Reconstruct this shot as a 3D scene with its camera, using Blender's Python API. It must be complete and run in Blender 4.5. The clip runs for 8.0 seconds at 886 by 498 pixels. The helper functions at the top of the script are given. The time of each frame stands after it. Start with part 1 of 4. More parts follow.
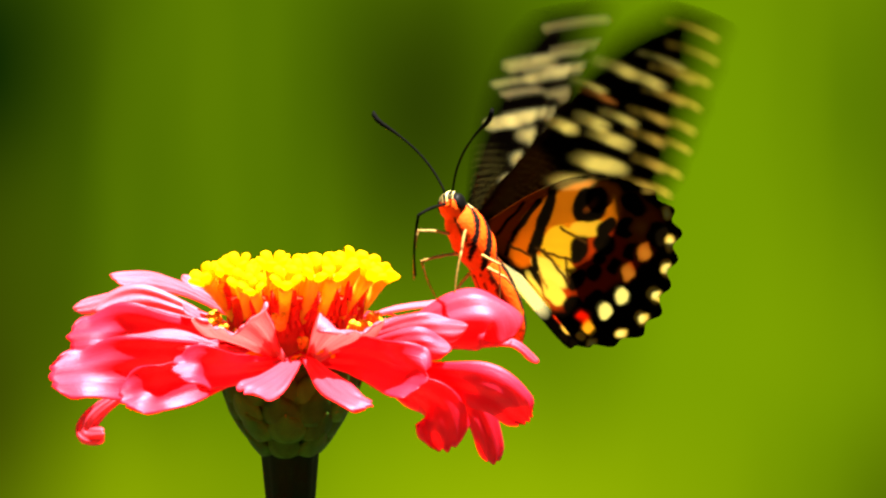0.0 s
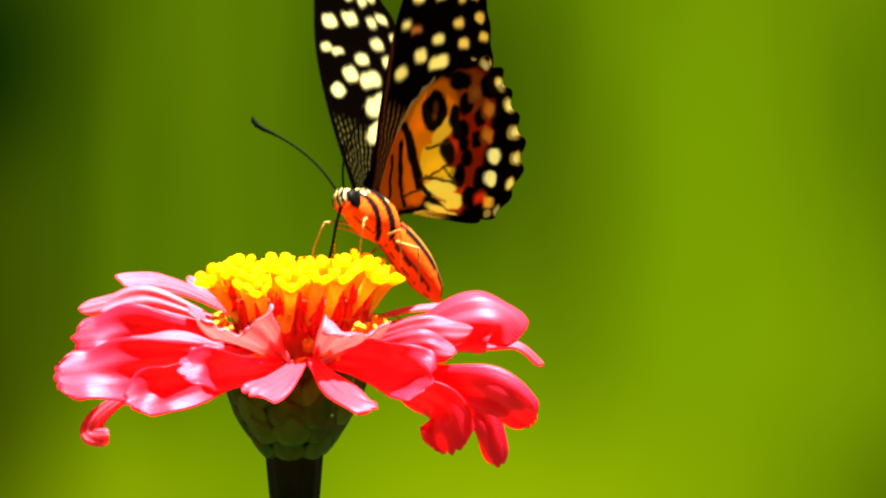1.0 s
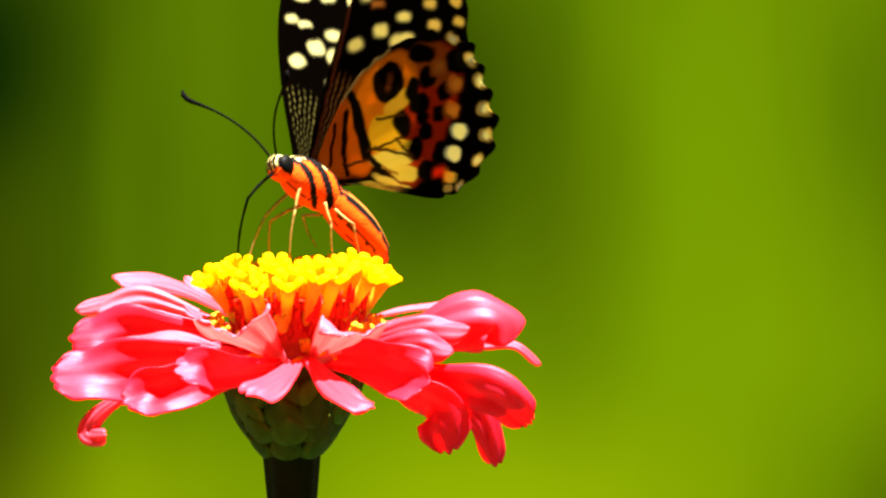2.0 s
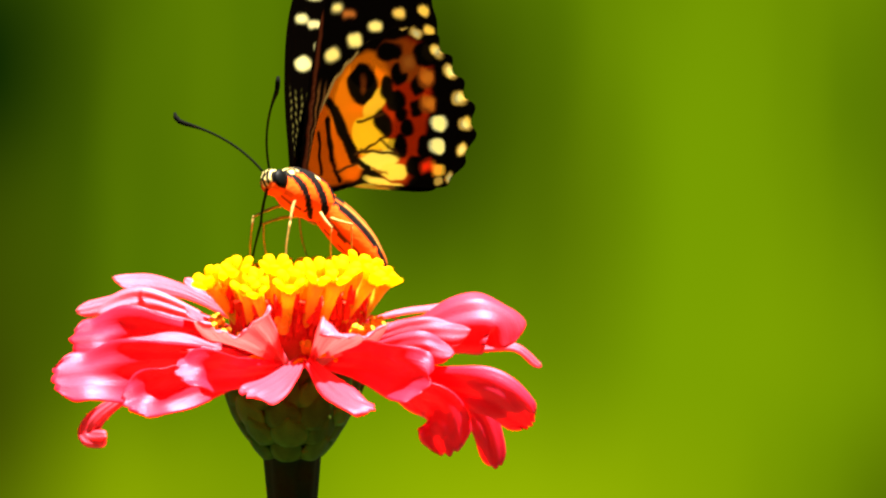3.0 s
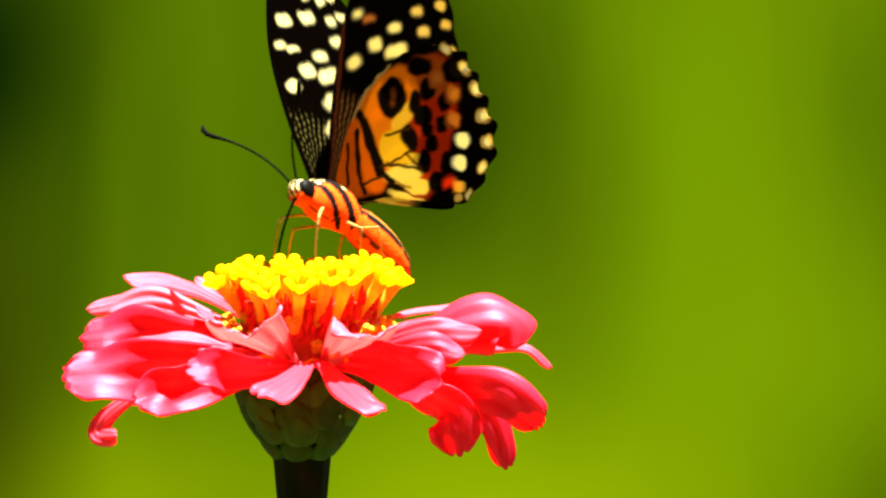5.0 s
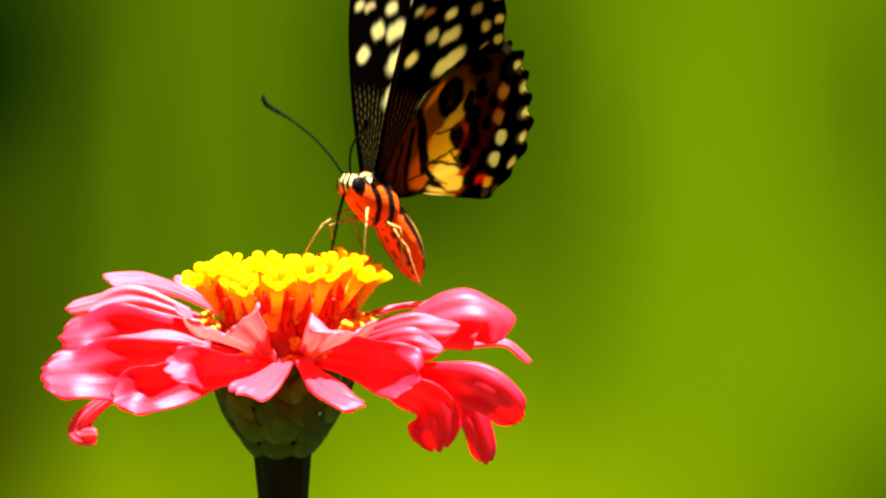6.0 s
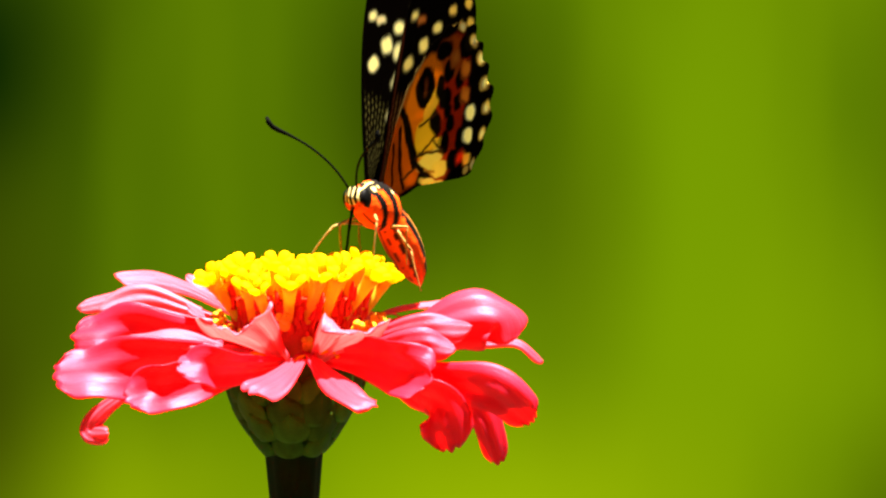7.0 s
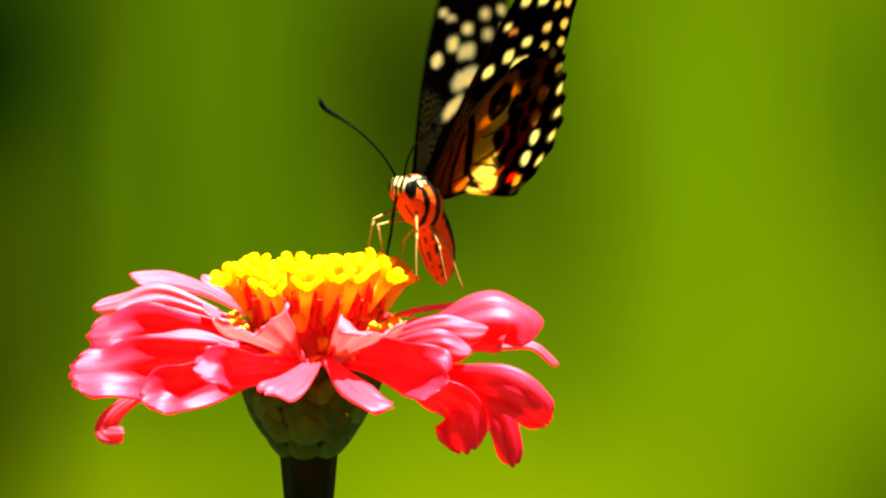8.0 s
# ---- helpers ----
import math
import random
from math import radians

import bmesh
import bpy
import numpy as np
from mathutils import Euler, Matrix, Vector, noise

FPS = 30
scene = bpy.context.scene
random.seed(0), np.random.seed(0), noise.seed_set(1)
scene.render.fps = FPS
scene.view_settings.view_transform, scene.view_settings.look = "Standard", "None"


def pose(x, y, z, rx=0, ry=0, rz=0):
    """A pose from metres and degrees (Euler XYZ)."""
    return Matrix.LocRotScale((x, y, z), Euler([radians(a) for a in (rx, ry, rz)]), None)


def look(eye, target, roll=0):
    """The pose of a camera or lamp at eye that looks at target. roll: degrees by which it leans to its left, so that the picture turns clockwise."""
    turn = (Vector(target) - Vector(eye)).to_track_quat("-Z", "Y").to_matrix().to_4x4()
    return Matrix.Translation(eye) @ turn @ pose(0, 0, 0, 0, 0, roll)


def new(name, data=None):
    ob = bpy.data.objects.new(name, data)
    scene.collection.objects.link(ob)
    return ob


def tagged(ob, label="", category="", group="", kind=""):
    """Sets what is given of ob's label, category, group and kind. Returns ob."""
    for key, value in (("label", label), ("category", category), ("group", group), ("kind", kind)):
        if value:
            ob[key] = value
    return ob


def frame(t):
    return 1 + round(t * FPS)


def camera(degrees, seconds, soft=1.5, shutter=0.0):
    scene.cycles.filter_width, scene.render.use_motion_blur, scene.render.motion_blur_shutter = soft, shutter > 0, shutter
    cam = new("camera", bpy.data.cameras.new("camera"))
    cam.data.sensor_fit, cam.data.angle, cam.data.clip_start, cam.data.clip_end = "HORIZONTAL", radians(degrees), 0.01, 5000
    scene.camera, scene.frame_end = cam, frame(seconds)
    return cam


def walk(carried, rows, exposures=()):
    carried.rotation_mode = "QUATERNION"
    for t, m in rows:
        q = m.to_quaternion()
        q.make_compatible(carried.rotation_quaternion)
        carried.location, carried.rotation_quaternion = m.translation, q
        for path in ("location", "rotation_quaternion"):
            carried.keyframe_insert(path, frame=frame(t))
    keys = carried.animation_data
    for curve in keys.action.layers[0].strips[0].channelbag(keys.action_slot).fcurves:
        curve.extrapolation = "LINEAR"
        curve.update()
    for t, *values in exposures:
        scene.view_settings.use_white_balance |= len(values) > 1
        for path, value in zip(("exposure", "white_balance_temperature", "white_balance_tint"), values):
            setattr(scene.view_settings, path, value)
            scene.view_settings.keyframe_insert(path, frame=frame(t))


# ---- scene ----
from collections import namedtuple

MM = 0.001
FOCUS = Vector((0, 0, 0.9))          # the point on which the lens is set
TILT = 7.0                           # degrees by which the camera looks down
REACH = 0.532                        # metres from the lens to FOCUS
AXIS = Vector((-20.75, -1.6, -13.15)) * MM + FOCUS    # where the petals meet, on the flower's axis

# ---- camera ----
EYE = FOCUS + REACH * Vector((0, -math.cos(radians(TILT)), math.sin(radians(TILT))))
cam = camera(14.0, 8.0, soft=2.3, shutter=0.5)
walk(cam, [(0.0, look(EYE, FOCUS)), (8.0, look(EYE, FOCUS))], exposures=[(0.0, 3.3), (8.0, 3.3)])

# ---- light ----
SUN_ELEVATION, SUN_AZIMUTH = 78.5, 96.0       # azimuth: clockwise from +y, seen from above


def daylight():
    world = bpy.data.worlds.new("sky")
    scene.world = world
    world.use_nodes = True
    tree = world.node_tree
    sky = tree.nodes.new("ShaderNodeTexSky")
    sky.sky_type = "NISHITA"
    sky.sun_disc = False
    sky.air_density, sky.dust_density = 0.16, 0.3
    sky.sun_elevation, sky.sun_rotation = radians(SUN_ELEVATION), radians(SUN_AZIMUTH)
    ground = tree.nodes["Background"]
    tree.links.new(sky.outputs[0], ground.inputs[0])
    ground.inputs[1].default_value = 0.05
    lamp = bpy.data.lights.new("sun", "SUN")
    lamp.energy, lamp.angle, lamp.color = 5.0, radians(0.5), (1.0, 0.95, 0.86)
    a, h = radians(SUN_AZIMUTH), radians(SUN_ELEVATION)
    away = Vector((math.sin(a) * math.cos(h), math.cos(a) * math.cos(h), math.sin(h)))
    new("sun", lamp).matrix_world = look(away * 20, (0, 0, 0))


daylight()


# ---- materials ----
def material(name):
    m = bpy.data.materials.new(name)
    m.use_nodes = True
    return m, m.node_tree.nodes, m.node_tree.links, m.node_tree.nodes["Principled BSDF"]


def node(nodes, kind, **values):
    n = nodes.new(kind)
    for key, value in values.items():
        n.inputs[key].default_value = value
    return n


def mix(nodes, links, factor, a, b):
    n = nodes.new("ShaderNodeMix")
    n.data_type = "RGBA"
    for socket, value in ((n.inputs[0], factor), (n.inputs[6], a), (n.inputs[7], b)):
        if hasattr(value, "is_output"):
            links.new(value, socket)
        else:
            socket.default_value = value if isinstance(value, (int, float)) else (*value, 1)
    return n.outputs[2]


def ramp(nodes, links, source, low, high):
    n = nodes.new("ShaderNodeMapRange")
    n.interpolation_type = "SMOOTHSTEP"
    links.new(source, n.inputs[0])
    n.inputs[1].default_value, n.inputs[2].default_value = low, high
    return n.outputs[0]


def math_node(nodes, links, operation, a, b):
    n = nodes.new("ShaderNodeMath")
    n.operation = operation
    for socket, value in ((n.inputs[0], a), (n.inputs[1], b)):
        if hasattr(value, "is_output"):
            links.new(value, socket)
        else:
            socket.default_value = value
    return n.outputs[0]


def noise_at(nodes, links, scale, detail=4.0, stretch=(1, 1, 1), coordinate="Object"):
    place = nodes.new("ShaderNodeTexCoord")
    turn = node(nodes, "ShaderNodeMapping", Scale=stretch)
    links.new(place.outputs[coordinate], turn.inputs[0])
    n = node(nodes, "ShaderNodeTexNoise", Scale=scale, Detail=detail)
    links.new(turn.outputs[0], n.inputs["Vector"])
    return n.outputs[0]


def bumped(nodes, links, shader, height, strength, distance):
    b = node(nodes, "ShaderNodeBump", Strength=strength, Distance=distance)
    links.new(height, b.inputs["Height"])
    links.new(b.outputs[0], shader.inputs["Normal"])
    return b.outputs[0]


def leafy(name, base, through_colour, share, rough=0.5, scale=900.0, vary=0.25, sheen=0.0, stretch=(1, 1, 1), bump=0.3, bump_size=0.0001, spec=0.15):
    """A thin living tissue: a coloured surface that also lets tinted light through."""
    m, nodes, links, skin = material(name)
    grain = noise_at(nodes, links, scale, 5.0, stretch)
    blotch = noise_at(nodes, links, scale * 0.18, 3.0)
    mottled = math_node(nodes, links, "ADD", math_node(nodes, links, "MULTIPLY", grain, 0.5), math_node(nodes, links, "MULTIPLY", blotch, 0.5))
    info = nodes.new("ShaderNodeObjectInfo")
    shade = math_node(nodes, links, "ADD", math_node(nodes, links, "MULTIPLY", mottled, 0.8), math_node(nodes, links, "MULTIPLY", info.outputs["Random"], 0.2))
    dark = tuple(c * (1 - vary) for c in base)
    light = tuple(min(0.95, c * (1 + vary)) for c in base)
    colour = mix(nodes, links, ramp(nodes, links, shade, 0.3, 0.75), dark, light)
    links.new(colour, skin.inputs["Base Color"])
    skin.inputs["Roughness"].default_value = rough
    skin.inputs["Specular IOR Level"].default_value = spec
    skin.inputs["Sheen Weight"].default_value = sheen
    normal = bumped(nodes, links, skin, grain, bump, bump_size)
    if share > 0:
        glow = nodes.new("ShaderNodeBsdfTranslucent")
        glow.inputs[0].default_value = (*through_colour, 1)
        links.new(normal, glow.inputs["Normal"])
        both = nodes.new("ShaderNodeMixShader")
        both.inputs[0].default_value = share
        links.new(skin.outputs[0], both.inputs[1])
        links.new(glow.outputs[0], both.inputs[2])
        links.new(both.outputs[0], nodes["Material Output"].inputs[0])
    return m


def petal_tissue():
    """Glossy crimson upper face, scarlet underside, fine veins along the petal; thin, brightly lit petals have that
    light painted in as salmon.
    """
    m, nodes, links, skin = material("petal_tissue")
    uv = nodes.new("ShaderNodeUVMap")
    uv.uv_map = "petal"
    turn = node(nodes, "ShaderNodeMapping", Scale=(30.0, 1.6, 1.0))
    links.new(uv.outputs[0], turn.inputs[0])
    veins = node(nodes, "ShaderNodeTexNoise", Scale=1.0, Detail=3.0, Distortion=0.3)
    links.new(turn.outputs[0], veins.inputs["Vector"])
    blotch = noise_at(nodes, links, 160.0, 4.0)
    grain = noise_at(nodes, links, 2600.0, 3.0)
    side = nodes.new("ShaderNodeAttribute")
    side.attribute_name = "under"
    info = nodes.new("ShaderNodeObjectInfo")
    thin = nodes.new("ShaderNodeAttribute")
    thin.attribute_name = "pale"
    streak = ramp(nodes, links, veins.outputs[0], 0.35, 0.68)
    upper = mix(nodes, links, streak, (0.80, 0.009, 0.026), (0.86, 0.024, 0.072))
    upper = mix(nodes, links, ramp(nodes, links, blotch, 0.3, 0.75), upper, (0.88, 0.032, 0.096))
    lower = mix(nodes, links, streak, (0.86, 0.006, 0.003), (0.93, 0.014, 0.008))
    colour = mix(nodes, links, side.outputs["Fac"], upper, lower)
    # salmon paints sunlight on and through a petal into its colour
    salmon = mix(nodes, links, streak, (0.90, 0.14, 0.22), (0.94, 0.24, 0.34))
    colour = mix(nodes, links, thin.outputs["Fac"], colour, salmon)
    tint = mix(nodes, links, math_node(nodes, links, "MULTIPLY", info.outputs["Random"], 0.2), colour, (0.90, 0.03, 0.07))
    links.new(tint, skin.inputs["Base Color"])
    skin.inputs["Roughness"].default_value = 0.42
    skin.inputs["Specular IOR Level"].default_value = 0.8
    skin.inputs["Specular Tint"].default_value = (0.95, 0.62, 0.98, 1)
    relief = math_node(nodes, links, "ADD", veins.outputs[0], math_node(nodes, links, "MULTIPLY", grain, 0.25))
    normal = bumped(nodes, links, skin, relief, 0.35, 0.00025)
    glow = nodes.new("ShaderNodeBsdfTranslucent")
    links.new(mix(nodes, links, thin.outputs["Fac"], (0.98, 0.0010, 0.0003), mix(nodes, links, streak, (0.97, 0.19, 0.18), (0.98, 0.33, 0.33))), glow.inputs[0])
    links.new(normal, glow.inputs["Normal"])
    both = nodes.new("ShaderNodeMixShader")
    links.new(math_node(nodes, links, "ADD", math_node(nodes, links, "MULTIPLY", side.outputs["Fac"], 0.12), 0.68), both.inputs[0])
    links.new(skin.outputs[0], both.inputs[1])
    links.new(glow.outputs[0], both.inputs[2])
    links.new(both.outputs[0], nodes["Material Output"].inputs[0])
    return m


def scaled_wing():
    """Wing scales: the pattern is stored in the mesh; dust-like grain, a soft gloss and a little light through the membrane."""
    m, nodes, links, skin = material("wing_scales")
    pattern = nodes.new("ShaderNodeVertexColor")
    pattern.layer_name = "scales"
    grain = noise_at(nodes, links, 3500.0, 3.0)
    dusty = mix(nodes, links, math_node(nodes, links, "MULTIPLY", ramp(nodes, links, grain, 0.35, 0.8), 0.18), pattern.outputs[0], (0.006, 0.003, 0.001))
    links.new(dusty, skin.inputs["Base Color"])
    skin.inputs["Roughness"].default_value = 0.7
    skin.inputs["Specular IOR Level"].default_value = 0.0
    normal = bumped(nodes, links, skin, grain, 0.25, 0.00008)
    glow = nodes.new("ShaderNodeBsdfTranslucent")
    across = nodes.new("ShaderNodeVertexColor")
    across.layer_name = "through"
    links.new(across.outputs[0], glow.inputs[0])
    links.new(normal, glow.inputs["Normal"])
    both = nodes.new("ShaderNodeMixShader")
    both.inputs[0].default_value = 0.8
    links.new(skin.outputs[0], both.inputs[1])
    links.new(glow.outputs[0], both.inputs[2])
    links.new(both.outputs[0], nodes["Material Output"].inputs[0])
    return m


def furry():
    """The butterfly's body: stored stripes under short hair."""
    m, nodes, links, skin = material("body_fur")
    pattern = nodes.new("ShaderNodeVertexColor")
    pattern.layer_name = "scales"
    hair = noise_at(nodes, links, 2200.0, 4.0, (0.35, 1, 1))
    worn = mix(nodes, links, math_node(nodes, links, "MULTIPLY", ramp(nodes, links, hair, 0.4, 0.8), 0.2), pattern.outputs[0], (0.03, 0.008, 0.003))
    links.new(worn, skin.inputs["Base Color"])
    skin.inputs["Roughness"].default_value = 0.75
    skin.inputs["Specular IOR Level"].default_value = 0.06
    bumped(nodes, links, skin, hair, 0.6, 0.0002)
    return m


def plain(name, base, rough=0.5, scale=1500.0, spec=0.5, vary=0.25):
    m, nodes, links, skin = material(name)
    grain = noise_at(nodes, links, scale, 4.0)
    colour = mix(nodes, links, ramp(nodes, links, grain, 0.3, 0.75), tuple(c * (1 - vary) for c in base), tuple(min(0.95, c * (1 + vary)) for c in base))
    links.new(colour, skin.inputs["Base Color"])
    skin.inputs["Roughness"].default_value = rough
    skin.inputs["Specular IOR Level"].default_value = spec
    bumped(nodes, links, skin, grain, 0.2, 0.00005)
    return m


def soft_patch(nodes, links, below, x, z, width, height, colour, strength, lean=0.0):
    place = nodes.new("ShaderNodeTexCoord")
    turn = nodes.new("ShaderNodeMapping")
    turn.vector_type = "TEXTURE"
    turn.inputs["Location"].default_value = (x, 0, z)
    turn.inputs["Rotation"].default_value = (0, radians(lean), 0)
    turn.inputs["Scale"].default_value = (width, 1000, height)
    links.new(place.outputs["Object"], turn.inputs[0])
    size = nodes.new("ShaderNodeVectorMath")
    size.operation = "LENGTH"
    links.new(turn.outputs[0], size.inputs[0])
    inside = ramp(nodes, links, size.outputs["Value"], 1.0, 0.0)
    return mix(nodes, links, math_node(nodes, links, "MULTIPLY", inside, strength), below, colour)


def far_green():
    """A glowing surface with sunlit and shaded vegetation painted on, too far out of focus to show anything but soft
    patches.
    """
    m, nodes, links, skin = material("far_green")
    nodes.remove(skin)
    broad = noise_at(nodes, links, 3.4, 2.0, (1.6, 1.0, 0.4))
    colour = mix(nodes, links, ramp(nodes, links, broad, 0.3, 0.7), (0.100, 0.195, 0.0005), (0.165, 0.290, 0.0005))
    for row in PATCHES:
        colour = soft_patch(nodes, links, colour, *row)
    # emission stands in for the sunlight on these far leaves
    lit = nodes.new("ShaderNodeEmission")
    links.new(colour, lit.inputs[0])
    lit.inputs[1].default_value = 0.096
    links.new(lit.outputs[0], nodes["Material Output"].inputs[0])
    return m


# painted light and shade of the far vegetation: x and z in metres on the backdrop, half sizes, colour, share, lean
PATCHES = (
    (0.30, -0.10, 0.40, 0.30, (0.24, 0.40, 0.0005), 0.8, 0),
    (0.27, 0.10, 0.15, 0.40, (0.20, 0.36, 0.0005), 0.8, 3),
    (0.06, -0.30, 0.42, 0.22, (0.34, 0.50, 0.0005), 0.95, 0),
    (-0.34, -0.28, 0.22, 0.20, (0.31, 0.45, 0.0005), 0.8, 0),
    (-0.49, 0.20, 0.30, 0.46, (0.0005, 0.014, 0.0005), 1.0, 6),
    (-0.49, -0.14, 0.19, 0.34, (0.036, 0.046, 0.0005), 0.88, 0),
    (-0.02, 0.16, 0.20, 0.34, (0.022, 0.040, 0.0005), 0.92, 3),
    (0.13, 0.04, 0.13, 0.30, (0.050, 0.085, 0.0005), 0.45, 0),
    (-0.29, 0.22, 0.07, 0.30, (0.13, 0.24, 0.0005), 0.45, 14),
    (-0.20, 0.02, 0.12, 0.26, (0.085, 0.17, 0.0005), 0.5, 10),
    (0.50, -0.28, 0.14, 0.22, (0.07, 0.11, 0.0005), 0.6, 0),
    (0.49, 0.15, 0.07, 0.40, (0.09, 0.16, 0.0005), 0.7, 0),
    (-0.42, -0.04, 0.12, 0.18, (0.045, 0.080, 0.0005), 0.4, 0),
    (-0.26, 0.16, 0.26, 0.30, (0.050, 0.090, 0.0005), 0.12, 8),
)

PETAL = petal_tissue()
FLORET = leafy("floret_lobe", (0.92, 0.54, 0.001), (0.98, 0.63, 0.0), 0.62, 0.7, 1500.0, 0.1, 0.0, (1, 1, 1), 0.4, 0.0001, 0.03)
TUBE = leafy("floret_tube", (0.95, 0.62, 0.030), (0.98, 0.72, 0.020), 0.6, 0.5, 1800.0, 0.18)
CHAFF = leafy("disc_chaff", (0.80, 0.035, 0.012), (0.95, 0.05, 0.01), 0.4, 0.5, 2500.0, 0.3)
ANTHER = leafy("anther", (0.85, 0.36, 0.01), (0.9, 0.5, 0.0), 0.2, 0.6, 3000.0, 0.2)
BRACT = leafy("bract", (0.042, 0.085, 0.005), (0.09, 0.19, 0.012), 0.12, 0.7, 700.0, 0.5, 0.0, (1, 1, 1), 0.5, 0.0003, 0.04)
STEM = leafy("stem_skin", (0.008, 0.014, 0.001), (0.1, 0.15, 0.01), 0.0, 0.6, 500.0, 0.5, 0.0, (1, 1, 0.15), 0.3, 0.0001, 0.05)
WING = scaled_wing()
FUR = furry()
EYE_BLACK = plain("compound_eye", (0.002, 0.0018, 0.0015), 0.5, 4000.0, 0.04)
FEELER = plain("antenna_black", (0.0016, 0.0014, 0.0012), 0.8, 1500.0, 0.02)
LEG = plain("leg_straw", (0.30, 0.17, 0.035), 0.6, 2500.0, 0.2)
FAR = far_green()


def ground_material():
    m, nodes, links, skin = material("grass_ground")
    fine = noise_at(nodes, links, 60.0, 6.0)
    wide = noise_at(nodes, links, 1.5, 4.0)
    colour = mix(nodes, links, ramp(nodes, links, fine, 0.35, 0.7), (0.018, 0.024, 0.006), (0.038, 0.048, 0.012))
    colour = mix(nodes, links, math_node(nodes, links, "MULTIPLY", ramp(nodes, links, wide, 0.5, 0.8), 0.5), colour, (0.045, 0.034, 0.018))
    links.new(colour, skin.inputs["Base Color"])
    skin.inputs["Roughness"].default_value = 0.9
    bumped(nodes, links, skin, fine, 0.6, 0.02)
    return m


# ---- the large structure ----
def link_mesh(name, mesh, mat, parent=None, label=""):
    mesh.materials.append(mat)
    ob = new(name, mesh)
    if parent is not None:
        ob.parent = parent
    return tagged(ob, label)


def shaped(name, verts, faces, smooth=True):
    mesh = bpy.data.meshes.new(name)
    mesh.from_pydata([tuple(v) for v in verts], [], faces)
    mesh.polygons.foreach_set("use_smooth", [smooth] * len(mesh.polygons))
    mesh.update()
    return mesh


def build_ground():
    n = 24
    edge = [-200 * (1 - 2 * i / n) ** 3 for i in range(n + 1)]
    verts = [(x, y, 0.012 * noise.noise((x * 0.4, y * 0.4, 3)) * min(1, math.hypot(x, y) / 2)) for y in edge for x in edge]
    faces = [(j * (n + 1) + i, j * (n + 1) + i + 1, (j + 1) * (n + 1) + i + 1, (j + 1) * (n + 1) + i) for j in range(n) for i in range(n)]
    tagged(link_mesh("ground", shaped("ground", verts, faces), ground_material()), "grassy ground under the flower bed", "ground", kind="structure")


def build_backdrop():
    """A shallow curved, self-lit screen painted as far vegetation, well behind the flower."""
    n, verts, faces = 48, [], []
    for i in range(n + 1):
        a = radians(-58 + 116 * i / n)
        for z in (-0.55, 2.6):
            verts.append((3.7 * math.sin(a), 3.7 * (math.cos(a) - 1), z))
    for i in range(n):
        faces.append((2 * i, 2 * i + 2, 2 * i + 3, 2 * i + 1))
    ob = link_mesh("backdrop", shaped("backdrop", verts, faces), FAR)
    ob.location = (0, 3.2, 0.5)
    tagged(ob, "glowing screen painted as blurred sunlit green vegetation far behind", "backdrop", kind="structure")


def build_sky_screen():
    """An added, unseen ring of tall shaded vegetation on the other sides, behind and beside the camera, which closes
    the place and keeps out the low sky.
    """
    m, nodes, links, skin = material("shaded_leaves")
    leaves = noise_at(nodes, links, 14.0, 6.0)
    wide = noise_at(nodes, links, 1.6, 3.0)
    colour = mix(nodes, links, ramp(nodes, links, leaves, 0.35, 0.7), (0.014, 0.026, 0.004), (0.040, 0.062, 0.008))
    colour = mix(nodes, links, math_node(nodes, links, "MULTIPLY", ramp(nodes, links, wide, 0.4, 0.7), 0.6), colour, (0.020, 0.032, 0.005))
    links.new(colour, skin.inputs["Base Color"])
    skin.inputs["Roughness"].default_value = 0.9
    skin.inputs["Specular IOR Level"].default_value = 0.1
    bumped(nodes, links, skin, leaves, 1.0, 0.05)
    n, levels, verts, faces = 72, 14, [], []
    for i in range(n + 1):
        a = radians(58 + 244 * i / n)
        for j in range(levels + 1):
            z = 6.5 * j / levels
            r = 3.75 + 0.55 * noise.noise((math.sin(a) * 3, math.cos(a) * 3, z * 0.9)) - 0.05 * z
            if j == levels:
                r += 0.5
            verts.append((r * math.sin(a), r * math.cos(a) - 0.45, z - 0.05 + 0.3 * noise.noise((a * 4, z, 2)) * (j > 0)))
    w = levels + 1
    for i in range(n):
        for j in range(levels):
            faces.append((i * w + j, i * w + j + 1, (i + 1) * w + j + 1, (i + 1) * w + j))
    tagged(link_mesh("backdrop", shaped("backdrop", verts, faces), m), "added unseen tall green hedge that keeps out the low sky", "hedge", kind="structure")


build_ground()
build_backdrop()
build_sky_screen()


# ---- the zinnia ----
zinnia = tagged(new("zinnia"), "pink-red zinnia in bloom with a yellow floret ring", "flower")
HEAD = AXIS.copy()                     # flower space: millimetres from here, in the flower's own mesh coordinates
zinnia.location = (AXIS.x - 0.0012, AXIS.y, 0.0)
OFFSET = HEAD - Vector(zinnia.location)


def in_flower(p):
    return Vector(p) * MM + OFFSET


def smooth_step(a, b, x):
    t = min(1.0, max(0.0, (x - a) / (b - a)))
    return t * t * (3 - 2 * t)


def along_spine(points, n):
    """n + 1 places on a smooth open curve through points."""
    p = [2 * points[0] - points[1], *points, 2 * points[-1] - points[-2]]
    made = []
    for i in range(n + 1):
        t = (len(points) - 1) * i / n
        k = min(int(t), len(points) - 2)
        a, b, c, d, s = *p[k:k + 4], t - k
        made.append(0.5 * (2 * b + (c - a) * s + (2 * a - 5 * b + 4 * c - d) * s * s + (3 * b - a - 3 * c + d) * s ** 3))
    return made


